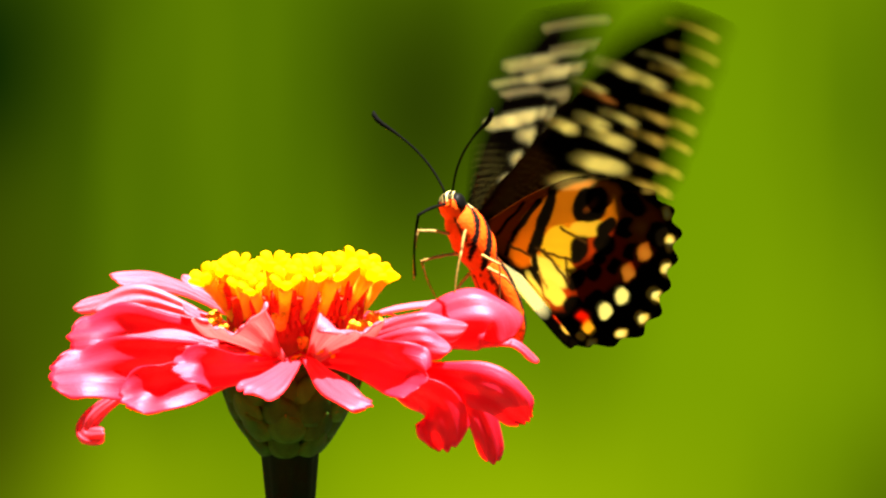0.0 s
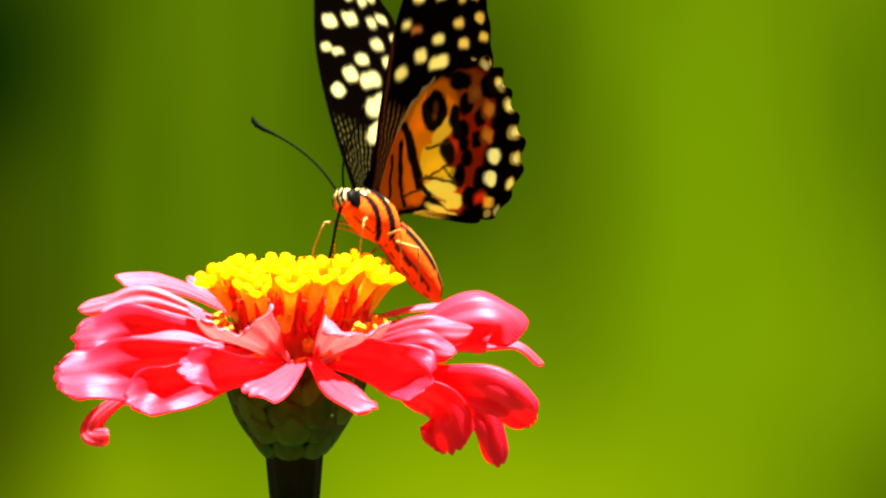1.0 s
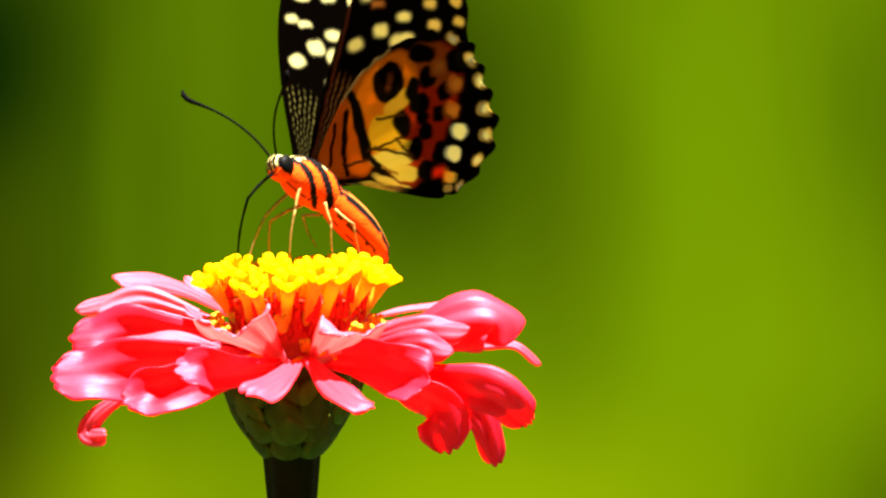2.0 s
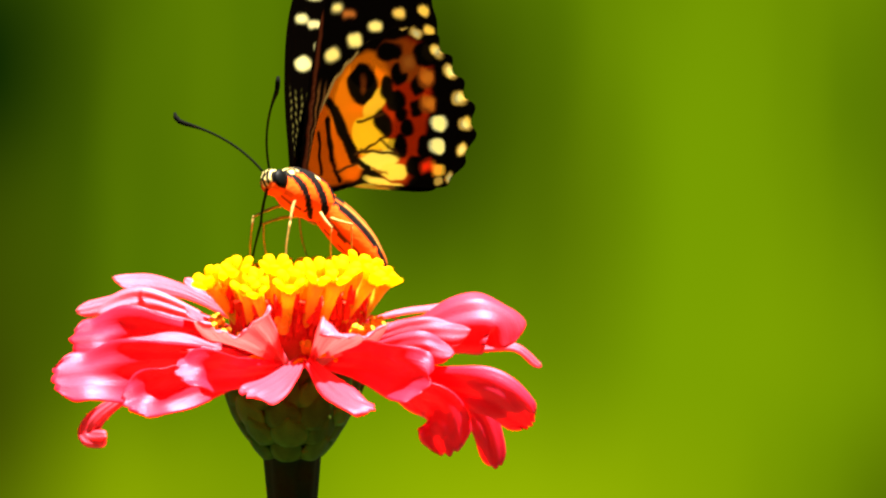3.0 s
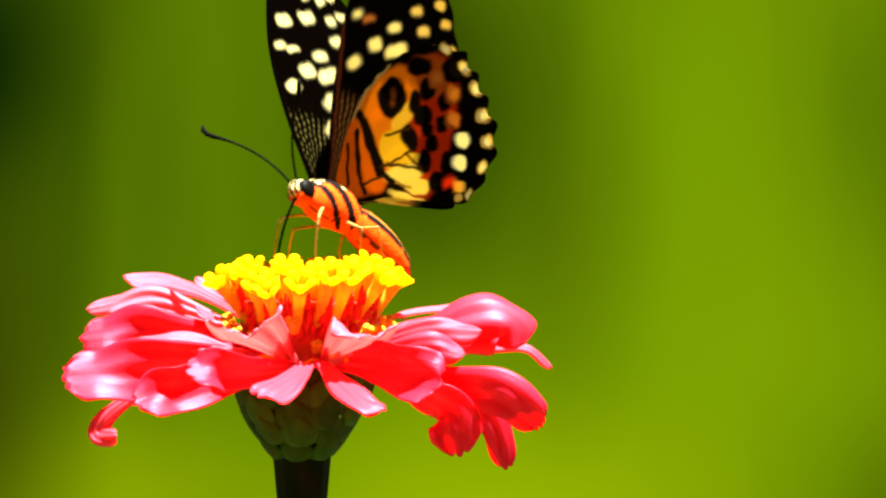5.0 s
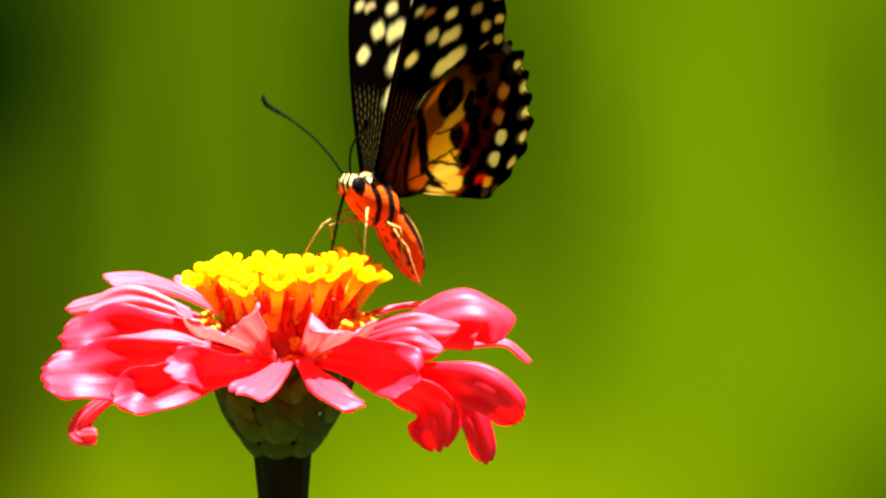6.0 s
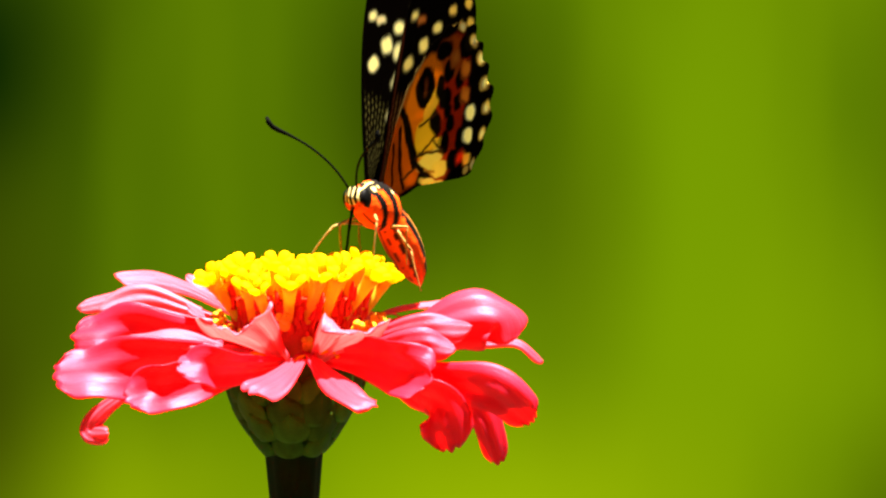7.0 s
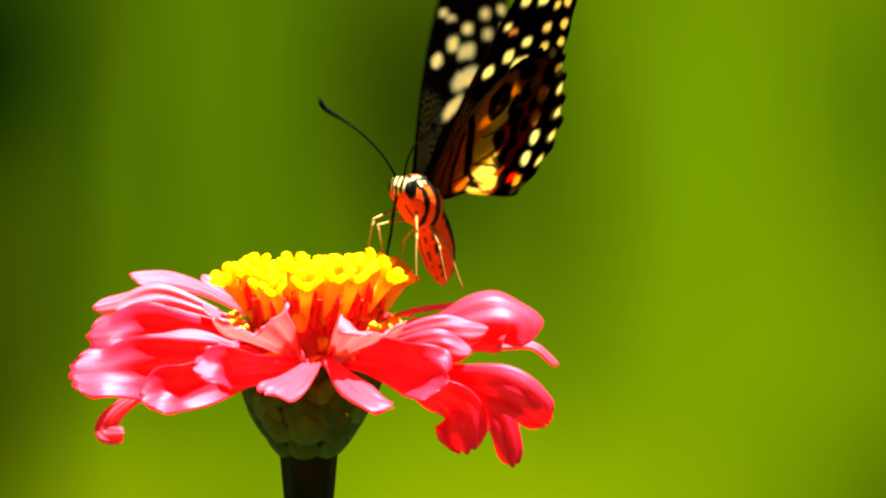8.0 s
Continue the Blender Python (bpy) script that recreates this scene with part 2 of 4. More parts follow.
def zinnia_petal(spine, half, roll, cup, lip, end, lobes, pale):
    """One ray petal: a strap that widens towards a lobed end. Millimetres; roll leans its upper face forward, cup
    arches it crosswise (negative: a trough),
    lip flares its lower edge outward, end: how far its tip turns level, pale: how thin it is and how much sunlit salmon
    is painted into its colour."""
    rows, cols = 34, 18
    spine = [Vector(p) for p in spine]
    centre = along_spine(spine, rows)
    seed = spine[0].x * 1.7 + spine[-1].z * 2.3 + spine[-1].x
    low_sign = 1.0 if spine[-1].x > spine[0].x else -1.0
    upper, lower, uvs = [], [], []
    for i in range(rows + 1):
        s = i / rows
        along = (centre[min(rows, i + 1)] - centre[max(0, i - 1)]).normalized()
        lean = radians(roll) * min(1.0, 0.78 + 0.5 * s) * (1 - end * smooth_step(0.58, 0.86, s))
        face = Vector((0, -math.sin(lean), math.cos(lean)))
        face = (face - along * along.dot(face)).normalized()
        across = along.cross(face) * low_sign
        wide = half * (0.34 - 0.16 * pale + (0.66 + 0.16 * pale) * smooth_step(0.0, 0.6 + 0.2 * pale, s))
        if s > 0.84:
            wide *= math.sqrt(max(0.0, 1 - 0.72 * ((s - 0.84) / 0.16) ** 3))
        wide *= 1 + 0.08 * noise.noise((s * 4, seed, 1))
        arch = cup * (0.45 + 0.55 * s)
        flare = lip * smooth_step(0.1, 0.45, s) * (1 - 0.85 * end / 0.6 * smooth_step(0.58, 0.86, s))
        section, spot = [Vector((0, 0))], Vector((0, 0))
        for j in range(cols):
            v = 2 * (j + 0.5) / cols - 1
            turn = arch * v - flare * smooth_step(-0.1, 0.55, v)
            spot = spot + Vector((math.cos(turn), -math.sin(turn))) * (2 * wide / cols)
            section.append(spot)
        middle = section[cols // 2]
        for j in range(cols + 1):
            v = 2 * j / cols - 1
            q = centre[i] + across * (section[j] - middle).x + face * (section[j] - middle).y
            q += face * ((0.035 + 0.03 * pale) * half * math.sin(v * 9.5 + seed) * (1 - s * 0.3))
            q += face * (0.20 * half * noise.noise((s * 2.6 + seed, v * 1.3, seed)) * s)
            q += face * (0.16 * half * math.sin(s * 8.5 + seed * 2) * v * abs(v) * smooth_step(0.2, 0.7, s))
            notch = 0.2 * abs(math.cos(lobes * math.pi * v / 2 + 0.4 * math.sin(seed))) if lobes > 1 else 0.2
            q += along * min(half, 3.4) * (notch - 0.2 - 0.25 * v * v + 0.25 * pale * math.sin(2.1 * v + seed)) * smooth_step(0.76, 1.0, s)
            thick = 0.14 * (1 - 0.6 * s) + 0.05
            upper.append(in_flower(q + face * thick))
            lower.append(in_flower(q - face * thick))
            uvs.append((v, s))
    n, w = len(upper), cols + 1
    faces = []
    for i in range(rows):
        for j in range(cols):
            a = i * w + j
            quad = (a, a + 1, a + w + 1, a + w) if low_sign > 0 else (a, a + w, a + w + 1, a + 1)
            faces.append(quad)
            faces.append(tuple(n + q for q in reversed(quad)))
    rim = [j for j in range(w)] + [i * w + cols for i in range(1, rows + 1)] + [rows * w + j for j in range(cols - 1, -1, -1)] + [i * w for i in range(rows - 1, 0, -1)]
    for a, b in zip(rim, rim[1:] + rim[:1]):
        faces.append((a, n + a, n + b, b) if low_sign > 0 else (b, n + b, n + a, a))
    mesh = shaped("petal", upper + lower, faces)
    layer = mesh.uv_layers.new(name="petal")
    every = uvs + uvs
    layer.data.foreach_set("uv", [c for loop in mesh.loops for c in every[loop.vertex_index]])
    side = mesh.attributes.new("under", "FLOAT", "POINT")
    side.data.foreach_set("value", [0.0] * n + [1.0] * n)
    mesh.attributes.new("pale", "FLOAT", "POINT").data.foreach_set("value", [float(pale)] * (2 * n))
    return link_mesh("petal", mesh, PETAL, zinnia, "thin petal painted sunlit salmon-pink" if pale > 0.6 else "crimson-pink petal")


zinnia_petal(((-10.1, 9, 2.1), (-17.1, 13, 5.3), (-22.8, 15, 6.7), (-28.3, 15, 7.1)), 2.0, 40, 0.7, 0, 0.4, 1, 0.55)
zinnia_petal(((-9.5, 13, 1.5), (-13.9, 16, 4.6), (-17.6, 18, 6.7)), 1.2, 40, 0.6, 0, 0.2, 1, 0.7)
zinnia_petal(((-9.9, 6, 0.8), (-18.5, 8, 3.3), (-26.6, 9, 4.3), (-33.3, 9, 3.1)), 1.5, 75, 0.6, 0, 0.3, 1, 0.7)
zinnia_petal(((-8.1, 4, 0.1), (-17.4, 5, 3.3), (-23.7, 5, 4.7), (-29.2, 4, 3.1)), 2.8, 80, 0.7, 0, 0.2, 1, 0.75)
zinnia_petal(((-5.9, 1, -0.6), (-11.2, -1, 2), (-16.5, -2, 4.9)), 1.4, 30, 0.6, 0, 0.2, 2, 0.5)
zinnia_petal(((-5.5, 1, -0.6), (-17.8, -2, 0.5), (-26, -3, 1.1), (-33.4, -3, 0.1)), 4.2, 112, 0.5, 0.4, 0.58, 2, 0)
zinnia_petal(((-5, -8, -2.1), (-12.2, -11, 0.3), (-18.7, -12, 1.8), (-25.3, -12, 1.3)), 2.1, 42, 0.7, 0.2, 0.4, 1, 0.7)
zinnia_petal(((-2.7, -5, -2.6), (-15.4, -12, -1.9), (-24.9, -16, -2.3), (-34.6, -17, -3)), 4.5, 108, 0.3, 0.6, 0.62, 3, 0)
zinnia_petal(((-10.7, -9, 0.5), (-21, -13, -0), (-29.7, -13, -2.3)), 1.2, 45, 0.8, 0, 0.2, 1, 0.25)
zinnia_petal(((-1.8, -8, -2.6), (-12.5, -20, -3), (-18.9, -25, -4), (-23.5, -27, -5.1)), 3.9, 106, 0.15, 1.1, 0.6, 3, 0)
zinnia_petal(((-1.3, -10, -2.7), (-7.5, -23, -1.2), (-11.7, -29, -0.2), (-15.8, -31, -0.2)), 3.3, 106, 0.1, 1.1, 0.6, 2, 0)
zinnia_petal(((-19.4, -3, -5.3), (-25.2, -5, -7.8), (-29.4, -5, -10.8), (-30.6, -5, -13.3), (-27.6, -7, -13.3)), 1.7, 60, 1, 0, 0, 2, 0.45)
zinnia_petal(((-1.7, -10, -2.5), (-4.7, -15, 1.2), (-7.7, -19, 3.6), (-8.5, -22, 3.9)), 6.2, -52, -0.7, 0, 0.8, 2, 0.95)
zinnia_petal(((2.1, -10, -2.8), (5.2, -15, 0.7), (8.2, -19, 3.1), (9.3, -22, 3.4)), 5.3, -52, -0.7, 0, 0.8, 2, 0.9)
zinnia_petal(((1.2, -10, -1.2), (-1.1, -19, -2.4), (-3.6, -25, -3.4), (-6.1, -28, -4)), 3.2, 20, 0.4, 0.2, 0, 2, 0.35)
zinnia_petal(((1.5, -11, -0.7), (4.8, -20, -2.6), (8.4, -26, -4.5), (11.9, -28, -5.9)), 2.8, 14, 0.5, 0, 0, 2, 0.25)
zinnia_petal(((2.4, -8, -1.7), (10.8, -18, -0.6), (15.7, -26, -1.4), (19.8, -29, -2.2)), 4.5, 104, 0.2, 1.35, 0.2, 2, 0)
zinnia_petal(((-2.5, -9, -2), (-4.7, -14, -3.3), (-7, -17, -4)), 2.5, 88, 0.6, 0.3, 0.2, 2, 0)
zinnia_petal(((4.8, -7, -1.5), (13.1, -12, 1.8), (19.6, -13, 3.1), (25.3, -14, 3.1)), 2.5, 80, 1, 0, 0.4, 1, 0.35)
zinnia_petal(((5.6, -8, -2.1), (13.1, -15, 0.7), (18.8, -17, 1.5), (23, -17, 0.4)), 2.2, 90, 0.9, 0, 0.45, 1, 0.15)
zinnia_petal(((8, -3, -0.8), (17.1, -7, 1.6), (24.5, -8, 4.0), (29.4, -8, 3.8), (30.8, -8, 0.0)), 5.2, 63, 1.25, 0, 0.2, 1, 0.12)
zinnia_petal(((18.7, 2, -2), (26.3, 2, -1.6), (32.1, 2, -1.3), (36, 2, -4.4)), 1.0, 35, 0.9, 0, 0.3, 1, 0.35)
zinnia_petal(((8.8, -3, -2.9), (20.4, -16, -3.9), (28.9, -20, -5.1), (34.1, -20, -9.8)), 3.4, 108, 0.7, 0.5, 0, 4, 0)
zinnia_petal(((9.7, -6, -2.4), (16.4, -15, -5.6), (20.8, -19, -7.8), (22.5, -19, -14.1)), 3.7, 116, 0.5, 0.3, 0, 3, 0)
zinnia_petal(((13, -3, -3.7), (22.1, -8, -7.1), (27, -10, -10.1), (29.3, -10, -17.6)), 2.2, 114, 0.6, 0.2, 0.1, 2, 0)
zinnia_petal(((9.4, 9, 1.1), (15.3, 12, 2.5), (21.9, 13, 3.2)), 1.0, 20, 0.5, 0, 0, 1, 0.8)
zinnia_petal(((9.4, 8, -0.3), (17, 11, 1.1), (22.5, 12, 1.8)), 1.4, 35, 0.8, 0, 0.2, 2, 0.2)
# behind the disc
zinnia_petal(((1.7, 10, -0.6), (3.9, 22, 0.2), (4.5, 32, -1.3)), 3.0, 0, 0.5, 0, 0.2, 2, 0)
zinnia_petal(((-3.4, 10, -0.6), (-4.8, 22, 0.2), (-6.9, 31, -1)), 3.0, 0, 0.5, 0, 0.2, 2, 0)
zinnia_petal(((6.8, 10, -0.6), (10, 20, 0.5), (13.4, 28, -0.6)), 2.8, 0, 0.5, 0, 0.2, 2, 0)


def tube_mesh(name, points, radii, sides=8, close=True):
    """A round tube along points with a radius at each."""
    points = [Vector(p) for p in points]
    verts, faces = [], []
    lean = Vector((0.31, 0.77, 0.55)).normalized()
    for i, (p, r) in enumerate(zip(points, radii)):
        along = (points[min(len(points) - 1, i + 1)] - points[max(0, i - 1)]).normalized()
        a = along.cross(lean).normalized()
        b = along.cross(a)
        verts += [p + r * (a * math.cos(2 * math.pi * k / sides) + b * math.sin(2 * math.pi * k / sides)) for k in range(sides)]
    for i in range(len(points) - 1):
        for k in range(sides):
            q = (k + 1) % sides
            faces.append((i * sides + k, i * sides + q, (i + 1) * sides + q, (i + 1) * sides + k))
    if close:
        faces.append(tuple(range(sides - 1, -1, -1)))
        faces.append(tuple((len(points) - 1) * sides + k for k in range(sides)))
    return verts, faces


def join(pieces):
    verts, faces = [], []
    for v, f in pieces:
        faces += [tuple(i + len(verts) for i in face) for face in f]
        verts += list(v)
    return verts, faces


def bezier(a, b, c, n=10):
    a, b, c = Vector(a), Vector(b), Vector(c)
    return [((1 - s) ** 2) * a + 2 * s * (1 - s) * b + s * s * c for s in (i / n for i in range(n + 1))]


def blob(centre, size, sides=10, rings=6):
    """A rounded lump."""
    c, verts, faces = Vector(centre), [], []
    for i in range(rings + 1):
        a = math.pi * i / rings
        for k in range(sides):
            b = 2 * math.pi * k / sides
            verts.append(c + Vector((size[0] * math.sin(a) * math.cos(b), size[1] * math.sin(a) * math.sin(b), size[2] * math.cos(a))))
    for i in range(rings):
        for k in range(sides):
            q = (k + 1) % sides
            faces.append((i * sides + k, (i + 1) * sides + k, (i + 1) * sides + q, i * sides + q))
    return verts, faces


def floret_meshes():
    """A disc floret along +z, 1 unit a millimetre: a slender flaring tube, and one of its five blunt, velvety lobes."""
    tube = tube_mesh("tube", [(0, 0, z) for z in (-3.4, 0, 2, 4, 6, 7.6, 8.6)], [0.45, 0.6, 0.68, 0.78, 0.92, 1.1, 1.3], 10)
    verts, faces = blob((0, 0, 0), (1.9, 1.02, 0.55), 12, 8)
    bent = []
    for p in verts:
        x = p.x + 1.2
        bent.append(Vector((0.75 + x * 0.55 - p.z * 0.6, p.y * (0.74 + 0.10 * x), 8.4 + p.z * 0.8 + 1.2 * x - 0.17 * x * x + 0.1 * p.y * p.y)))
    return tube, (bent, faces)


def build_disc():
    rng = random.Random(4)
    # the raised cone of red chaff scales
    core = [(8.4, -3.0), (8.6, 0.5), (9.3, 3.5), (9.6, 6.0), (8.0, 6.6), (5.0, 6.8), (0.3, 6.9)]
    verts, faces, n = [], [], 36
    for r, z in core:
        for k in range(n):
            a = 2 * math.pi * k / n
            q = r * (1 + 0.03 * noise.noise((math.cos(a) * 5, math.sin(a) * 5, z)))
            verts.append(in_flower((q * math.cos(a), q * math.sin(a), z)))
    for i in range(len(core) - 1):
        for k in range(n):
            q = (k + 1) % n
            faces.append((i * n + k, i * n + q, (i + 1) * n + q, (i + 1) * n + k))
    disc = link_mesh("disc", shaped("disc", verts, faces), CHAFF, zinnia, "red chaffy flower disc")
    # chaff scales: fringed red slips between the tubes
    slips = []
    for k in range(230):
        a, h = rng.uniform(0, 2 * math.pi), rng.uniform(1.0, 8.5)
        r = 8.5 + 0.26 * h + rng.uniform(-0.4, 0.2)
        foot = Vector((r * math.cos(a), r * math.sin(a), h - 1.5))
        top = Vector(((r + rng.uniform(0.1, 0.7)) * math.cos(a + rng.uniform(-0.06, 0.06)), (r + 0.4) * math.sin(a), h + rng.uniform(0.2, 0.9)))
        slips.append(tube_mesh("slip", [in_flower(foot), in_flower((foot + top) / 2 + Vector((0, 0, 0.1))), in_flower(top)], [0.45 * MM, 0.42 * MM, 0.15 * MM], 5))
    v, f = join(slips)
    tagged(link_mesh("chaff", shaped("chaff", v, f), CHAFF, zinnia, "fringed red scales between the florets"), kind="stuff")
    # the florets
    (tv, tf), (lv, lf) = floret_meshes()
    tube_data = shaped("floret", [Vector(p) * MM for p in tv], tf)
    lobe_data = shaped("lobe", [Vector(p) * MM for p in lv], lf)
    tube_data.materials.append(TUBE)
    lobe_data.materials.append(FLORET)
    for ring, (count, foot, lean, low, size) in enumerate(((18, 8.4, 36, 1.5, 0.96), (17, 7.0, 23, 2.3, 0.94), (13, 5.2, 12, 0.9, 0.88), (8, 3.0, 6, 0.1, 0.88), (3, 1.0, 3, -0.2, 0.88))):
        for k in range(count):
            a = 360.0 * (k + 0.5 * (ring % 2)) / count + rng.uniform(-4, 4)
            tilt = lean * (0.86 + 0.14 * abs(math.cos(radians(a)))) + rng.uniform(-5, 5)
            back = math.sin(radians(a)) * foot / 9.6
            z = low + rng.uniform(-0.7, 0.7) - back * (2.4 if back > 0 else 1.0)
            s = size * rng.uniform(0.9, 1.08)
            c = in_flower((foot * math.cos(radians(a)), foot * math.sin(radians(a)), z))
            m = Matrix.Translation(c) @ pose(0, 0, 0, 0, 0, a) @ pose(0, 0, 0, 0, tilt, rng.uniform(0, 72)) @ Matrix.Scale(s, 4)
            tube = new("floret", tube_data)
            tube.parent = zinnia
            tube.matrix_basis = m
            for q in range(5):
                lobe = new("lobe", lobe_data)
                lobe.parent = tube
                lobe.matrix_basis = pose(0, 0, 0, 0, 0, 72 * q)
    # orange anthers and unopened buds low on the disc
    bud = join([blob((0, 0, 1.2), (0.75, 0.75, 0.9)), blob((0.5, 0.2, 2.2), (0.55, 0.5, 0.55)), blob((-0.45, 0.3, 2.0), (0.5, 0.5, 0.5)), blob((0.1, -0.5, 2.3), (0.5, 0.45, 0.5))])
    bud_data = shaped("bud", [Vector(p) * MM for p in bud[0]], bud[1])
    bud_data.materials.append(ANTHER)
    for a, h, s in ((-152, 0.8, 1.2), (-143, 0.5, 1.0), (-128, 0.6, 0.8), (-97, 2.2, 1.25), (-82, -0.8, 1.0), (-78, -1.6, 0.8), (-60, 0.2, 0.9), (-46, 0.9, 1.1), (-35, 0.6, 1.1), (-28, 1.2, 1.2), (-18, 0.9, 1.0), (-160, 1.4, 1.0), (20, 0.5, 1.0), (160, 0.8, 1.0)):
        ob = new("bud", bud_data)
        ob.parent = zinnia
        r = 11.6 + 0.2 * h
        ob.matrix_basis = Matrix.Translation(in_flower((r * math.cos(radians(a)), r * math.sin(radians(a)), h))) @ pose(0, 0, 0, 0, 28, a) @ Matrix.Scale(s, 4)
    # curled yellow styles at the feet of the front petals
    for a, r, h, turn in ((-112, 14.5, -1.6, 20), (-86, 13.4, -2.2, -30), (-70, 14.0, -1.2, 15)):
        path = [Vector((1.3 * math.cos(q), 0.5 * math.sin(2 * q), 1.0 * math.sin(q))) for q in (0.25 + i * 0.28 for i in range(10))]
        v, f = tube_mesh("style", [p * MM for p in path], [0.32 * MM] * 10, 7)
        ob = link_mesh("style", shaped("style", v, f), FLORET, zinnia)
        ob.matrix_basis = Matrix.Translation(in_flower((r * math.cos(radians(a)), r * math.sin(radians(a)), h))) @ pose(0, 0, 0, 0, turn, 0)


def build_calyx_and_stem():
    profile = [(3.2, -20.0), (3.4, -18.6), (4.2, -17.2), (4.7, -16.4), (6.2, -13.2), (8.2, -10.0), (9.2, -8.5), (9.0, -4.0), (8.0, -2.5)]
    n, verts, faces = 40, [], []
    for r, z in profile:
        for k in range(n):
            a = 2 * math.pi * k / n
            verts.append(in_flower((r * 0.97 * math.cos(a) - 0.7 - 0.05 * (-z - 3) * 0.4, r * 0.97 * math.sin(a), z)))
    for i in range(len(profile) - 1):
        for k in range(n):
            q = (k + 1) % n
            faces.append((i * n + k, i * n + q, (i + 1) * n + q, (i + 1) * n + k))
    calyx = link_mesh("calyx", shaped("calyx", verts, faces), BRACT, zinnia, "dark green cup of overlapping bracts")
    # one bract: a blunt, thick scale that hugs the cup
    rows, cols, up, lo = 8, 8, [], []
    for i in range(rows + 1):
        s = i / rows
        w = 2.5 * math.sqrt(max(0.0, 1 - (2 * s - 0.75) ** 2 / 1.6)) if s < 1 else 0.5
        for j in range(cols + 1):
            v = 2 * j / cols - 1
            p = Vector((0.40 + 0.8 * s - 0.75 * s * s - 0.85 * v * v, w * v, 5.2 * s - 0.5 * v * v * s))
            up.append(p * MM)
            lo.append((p - Vector((0.55, 0, 0))) * MM)
    m, wd, f = len(up), cols + 1, []
    for i in range(rows):
        for j in range(cols):
            a = i * wd + j
            f.append((a, a + 1, a + wd + 1, a + wd))
            f.append((m + a, m + a + wd, m + a + wd + 1, m + a + 1))
    rim = list(range(wd)) + [i * wd + cols for i in range(1, rows + 1)] + [rows * wd + j for j in range(cols - 1, -1, -1)] + [i * wd for i in range(rows - 1, 0, -1)]
    f += [(a, m + a, m + b, b) for a, b in zip(rim, rim[1:] + rim[:1])]
    data = shaped("bract", up + lo, f)
    data.materials.append(BRACT)
    rng = random.Random(8)
    for count, r, z, tilt, size, start in ((7, 4.3, -17.4, 33, 1.0, 8), (9, 6.1, -14.8, 33, 1.1, 27), (10, 7.8, -12.2, 24, 1.15, 10), (12, 9.1, -9.2, 6, 1.1, 24)):
        for k in range(count):
            a = 360.0 * k / count + start + rng.uniform(-3, 3)
            ob = new("bract", data)
            ob.parent = calyx
            x = -0.7 - 0.02 * (-z - 3)
            ob.matrix_basis = Matrix.Translation(in_flower((r * math.cos(radians(a)) + x, r * math.sin(radians(a)), z))) @ pose(0, 0, 0, 0, 0, a) @ pose(0, 0, 0, 0, tilt + rng.uniform(-4, 4), 0) @ Matrix.Scale(size * rng.uniform(0.92, 1.06), 4)
    # the ribbed stem, down to the ground
    top = in_flower((-1.0, 0, -16.6))
    foot = Vector((0, 0, -0.02))
    verts, faces, rows, n = [], [], 60, 30
    for i in range(rows + 1):
        s = i / rows
        c = top.lerp(foot, s) + Vector((0.012 * math.sin(math.pi * s) * s, 0.01 * math.sin(math.pi * s), 0))
        r = (2.98 + 1.3 * math.exp(-s * 220) + 0.5 * s) * MM
        for k in range(n):
            a = 2 * math.pi * k / n
            q = r * (1 + 0.05 * math.cos(9 * a) + 0.03 * noise.noise((math.cos(a) * 2, math.sin(a) * 2, s * 40)))
            verts.append(c + Vector((q * math.cos(a), q * math.sin(a), 0)))
    for i in range(rows):
        for k in range(n):
            q = (k + 1) % n
            faces.append((i * n + k, (i + 1) * n + k, (i + 1) * n + q, i * n + q))
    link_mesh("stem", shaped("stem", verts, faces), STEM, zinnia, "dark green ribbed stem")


build_disc()
build_calyx_and_stem()


# ---- the butterfly ----
butterfly = tagged(new("butterfly"), "lime swallowtail butterfly, black and cream wings, orange striped body", "butterfly")


def spline(points, per):
    """A closed smooth curve through points."""
    p = np.array(points, float)
    a, b, c, d = np.roll(p, 1, 0), p, np.roll(p, -1, 0), np.roll(p, -2, 0)
    s = np.linspace(0, 1, per, endpoint=False)[None, :, None]
    a, b, c, d = (q[:, None, :] for q in (a, b, c, d))
    return (0.5 * (2 * b + (c - a) * s + (2 * a - 5 * b + 4 * c - d) * s ** 2 + (3 * b - a - 3 * c + d) * s ** 3)).reshape(-1, 2)


BLACK, CREAM, STRAW = (0.0018, 0.0011, 0.0007), (0.95, 0.86, 0.36), (0.84, 0.50, 0.08)
ORANGE, AMBER, RED = (0.68, 0.095, 0.001), (0.95, 0.50, 0.025), (0.85, 0.040, 0.004)


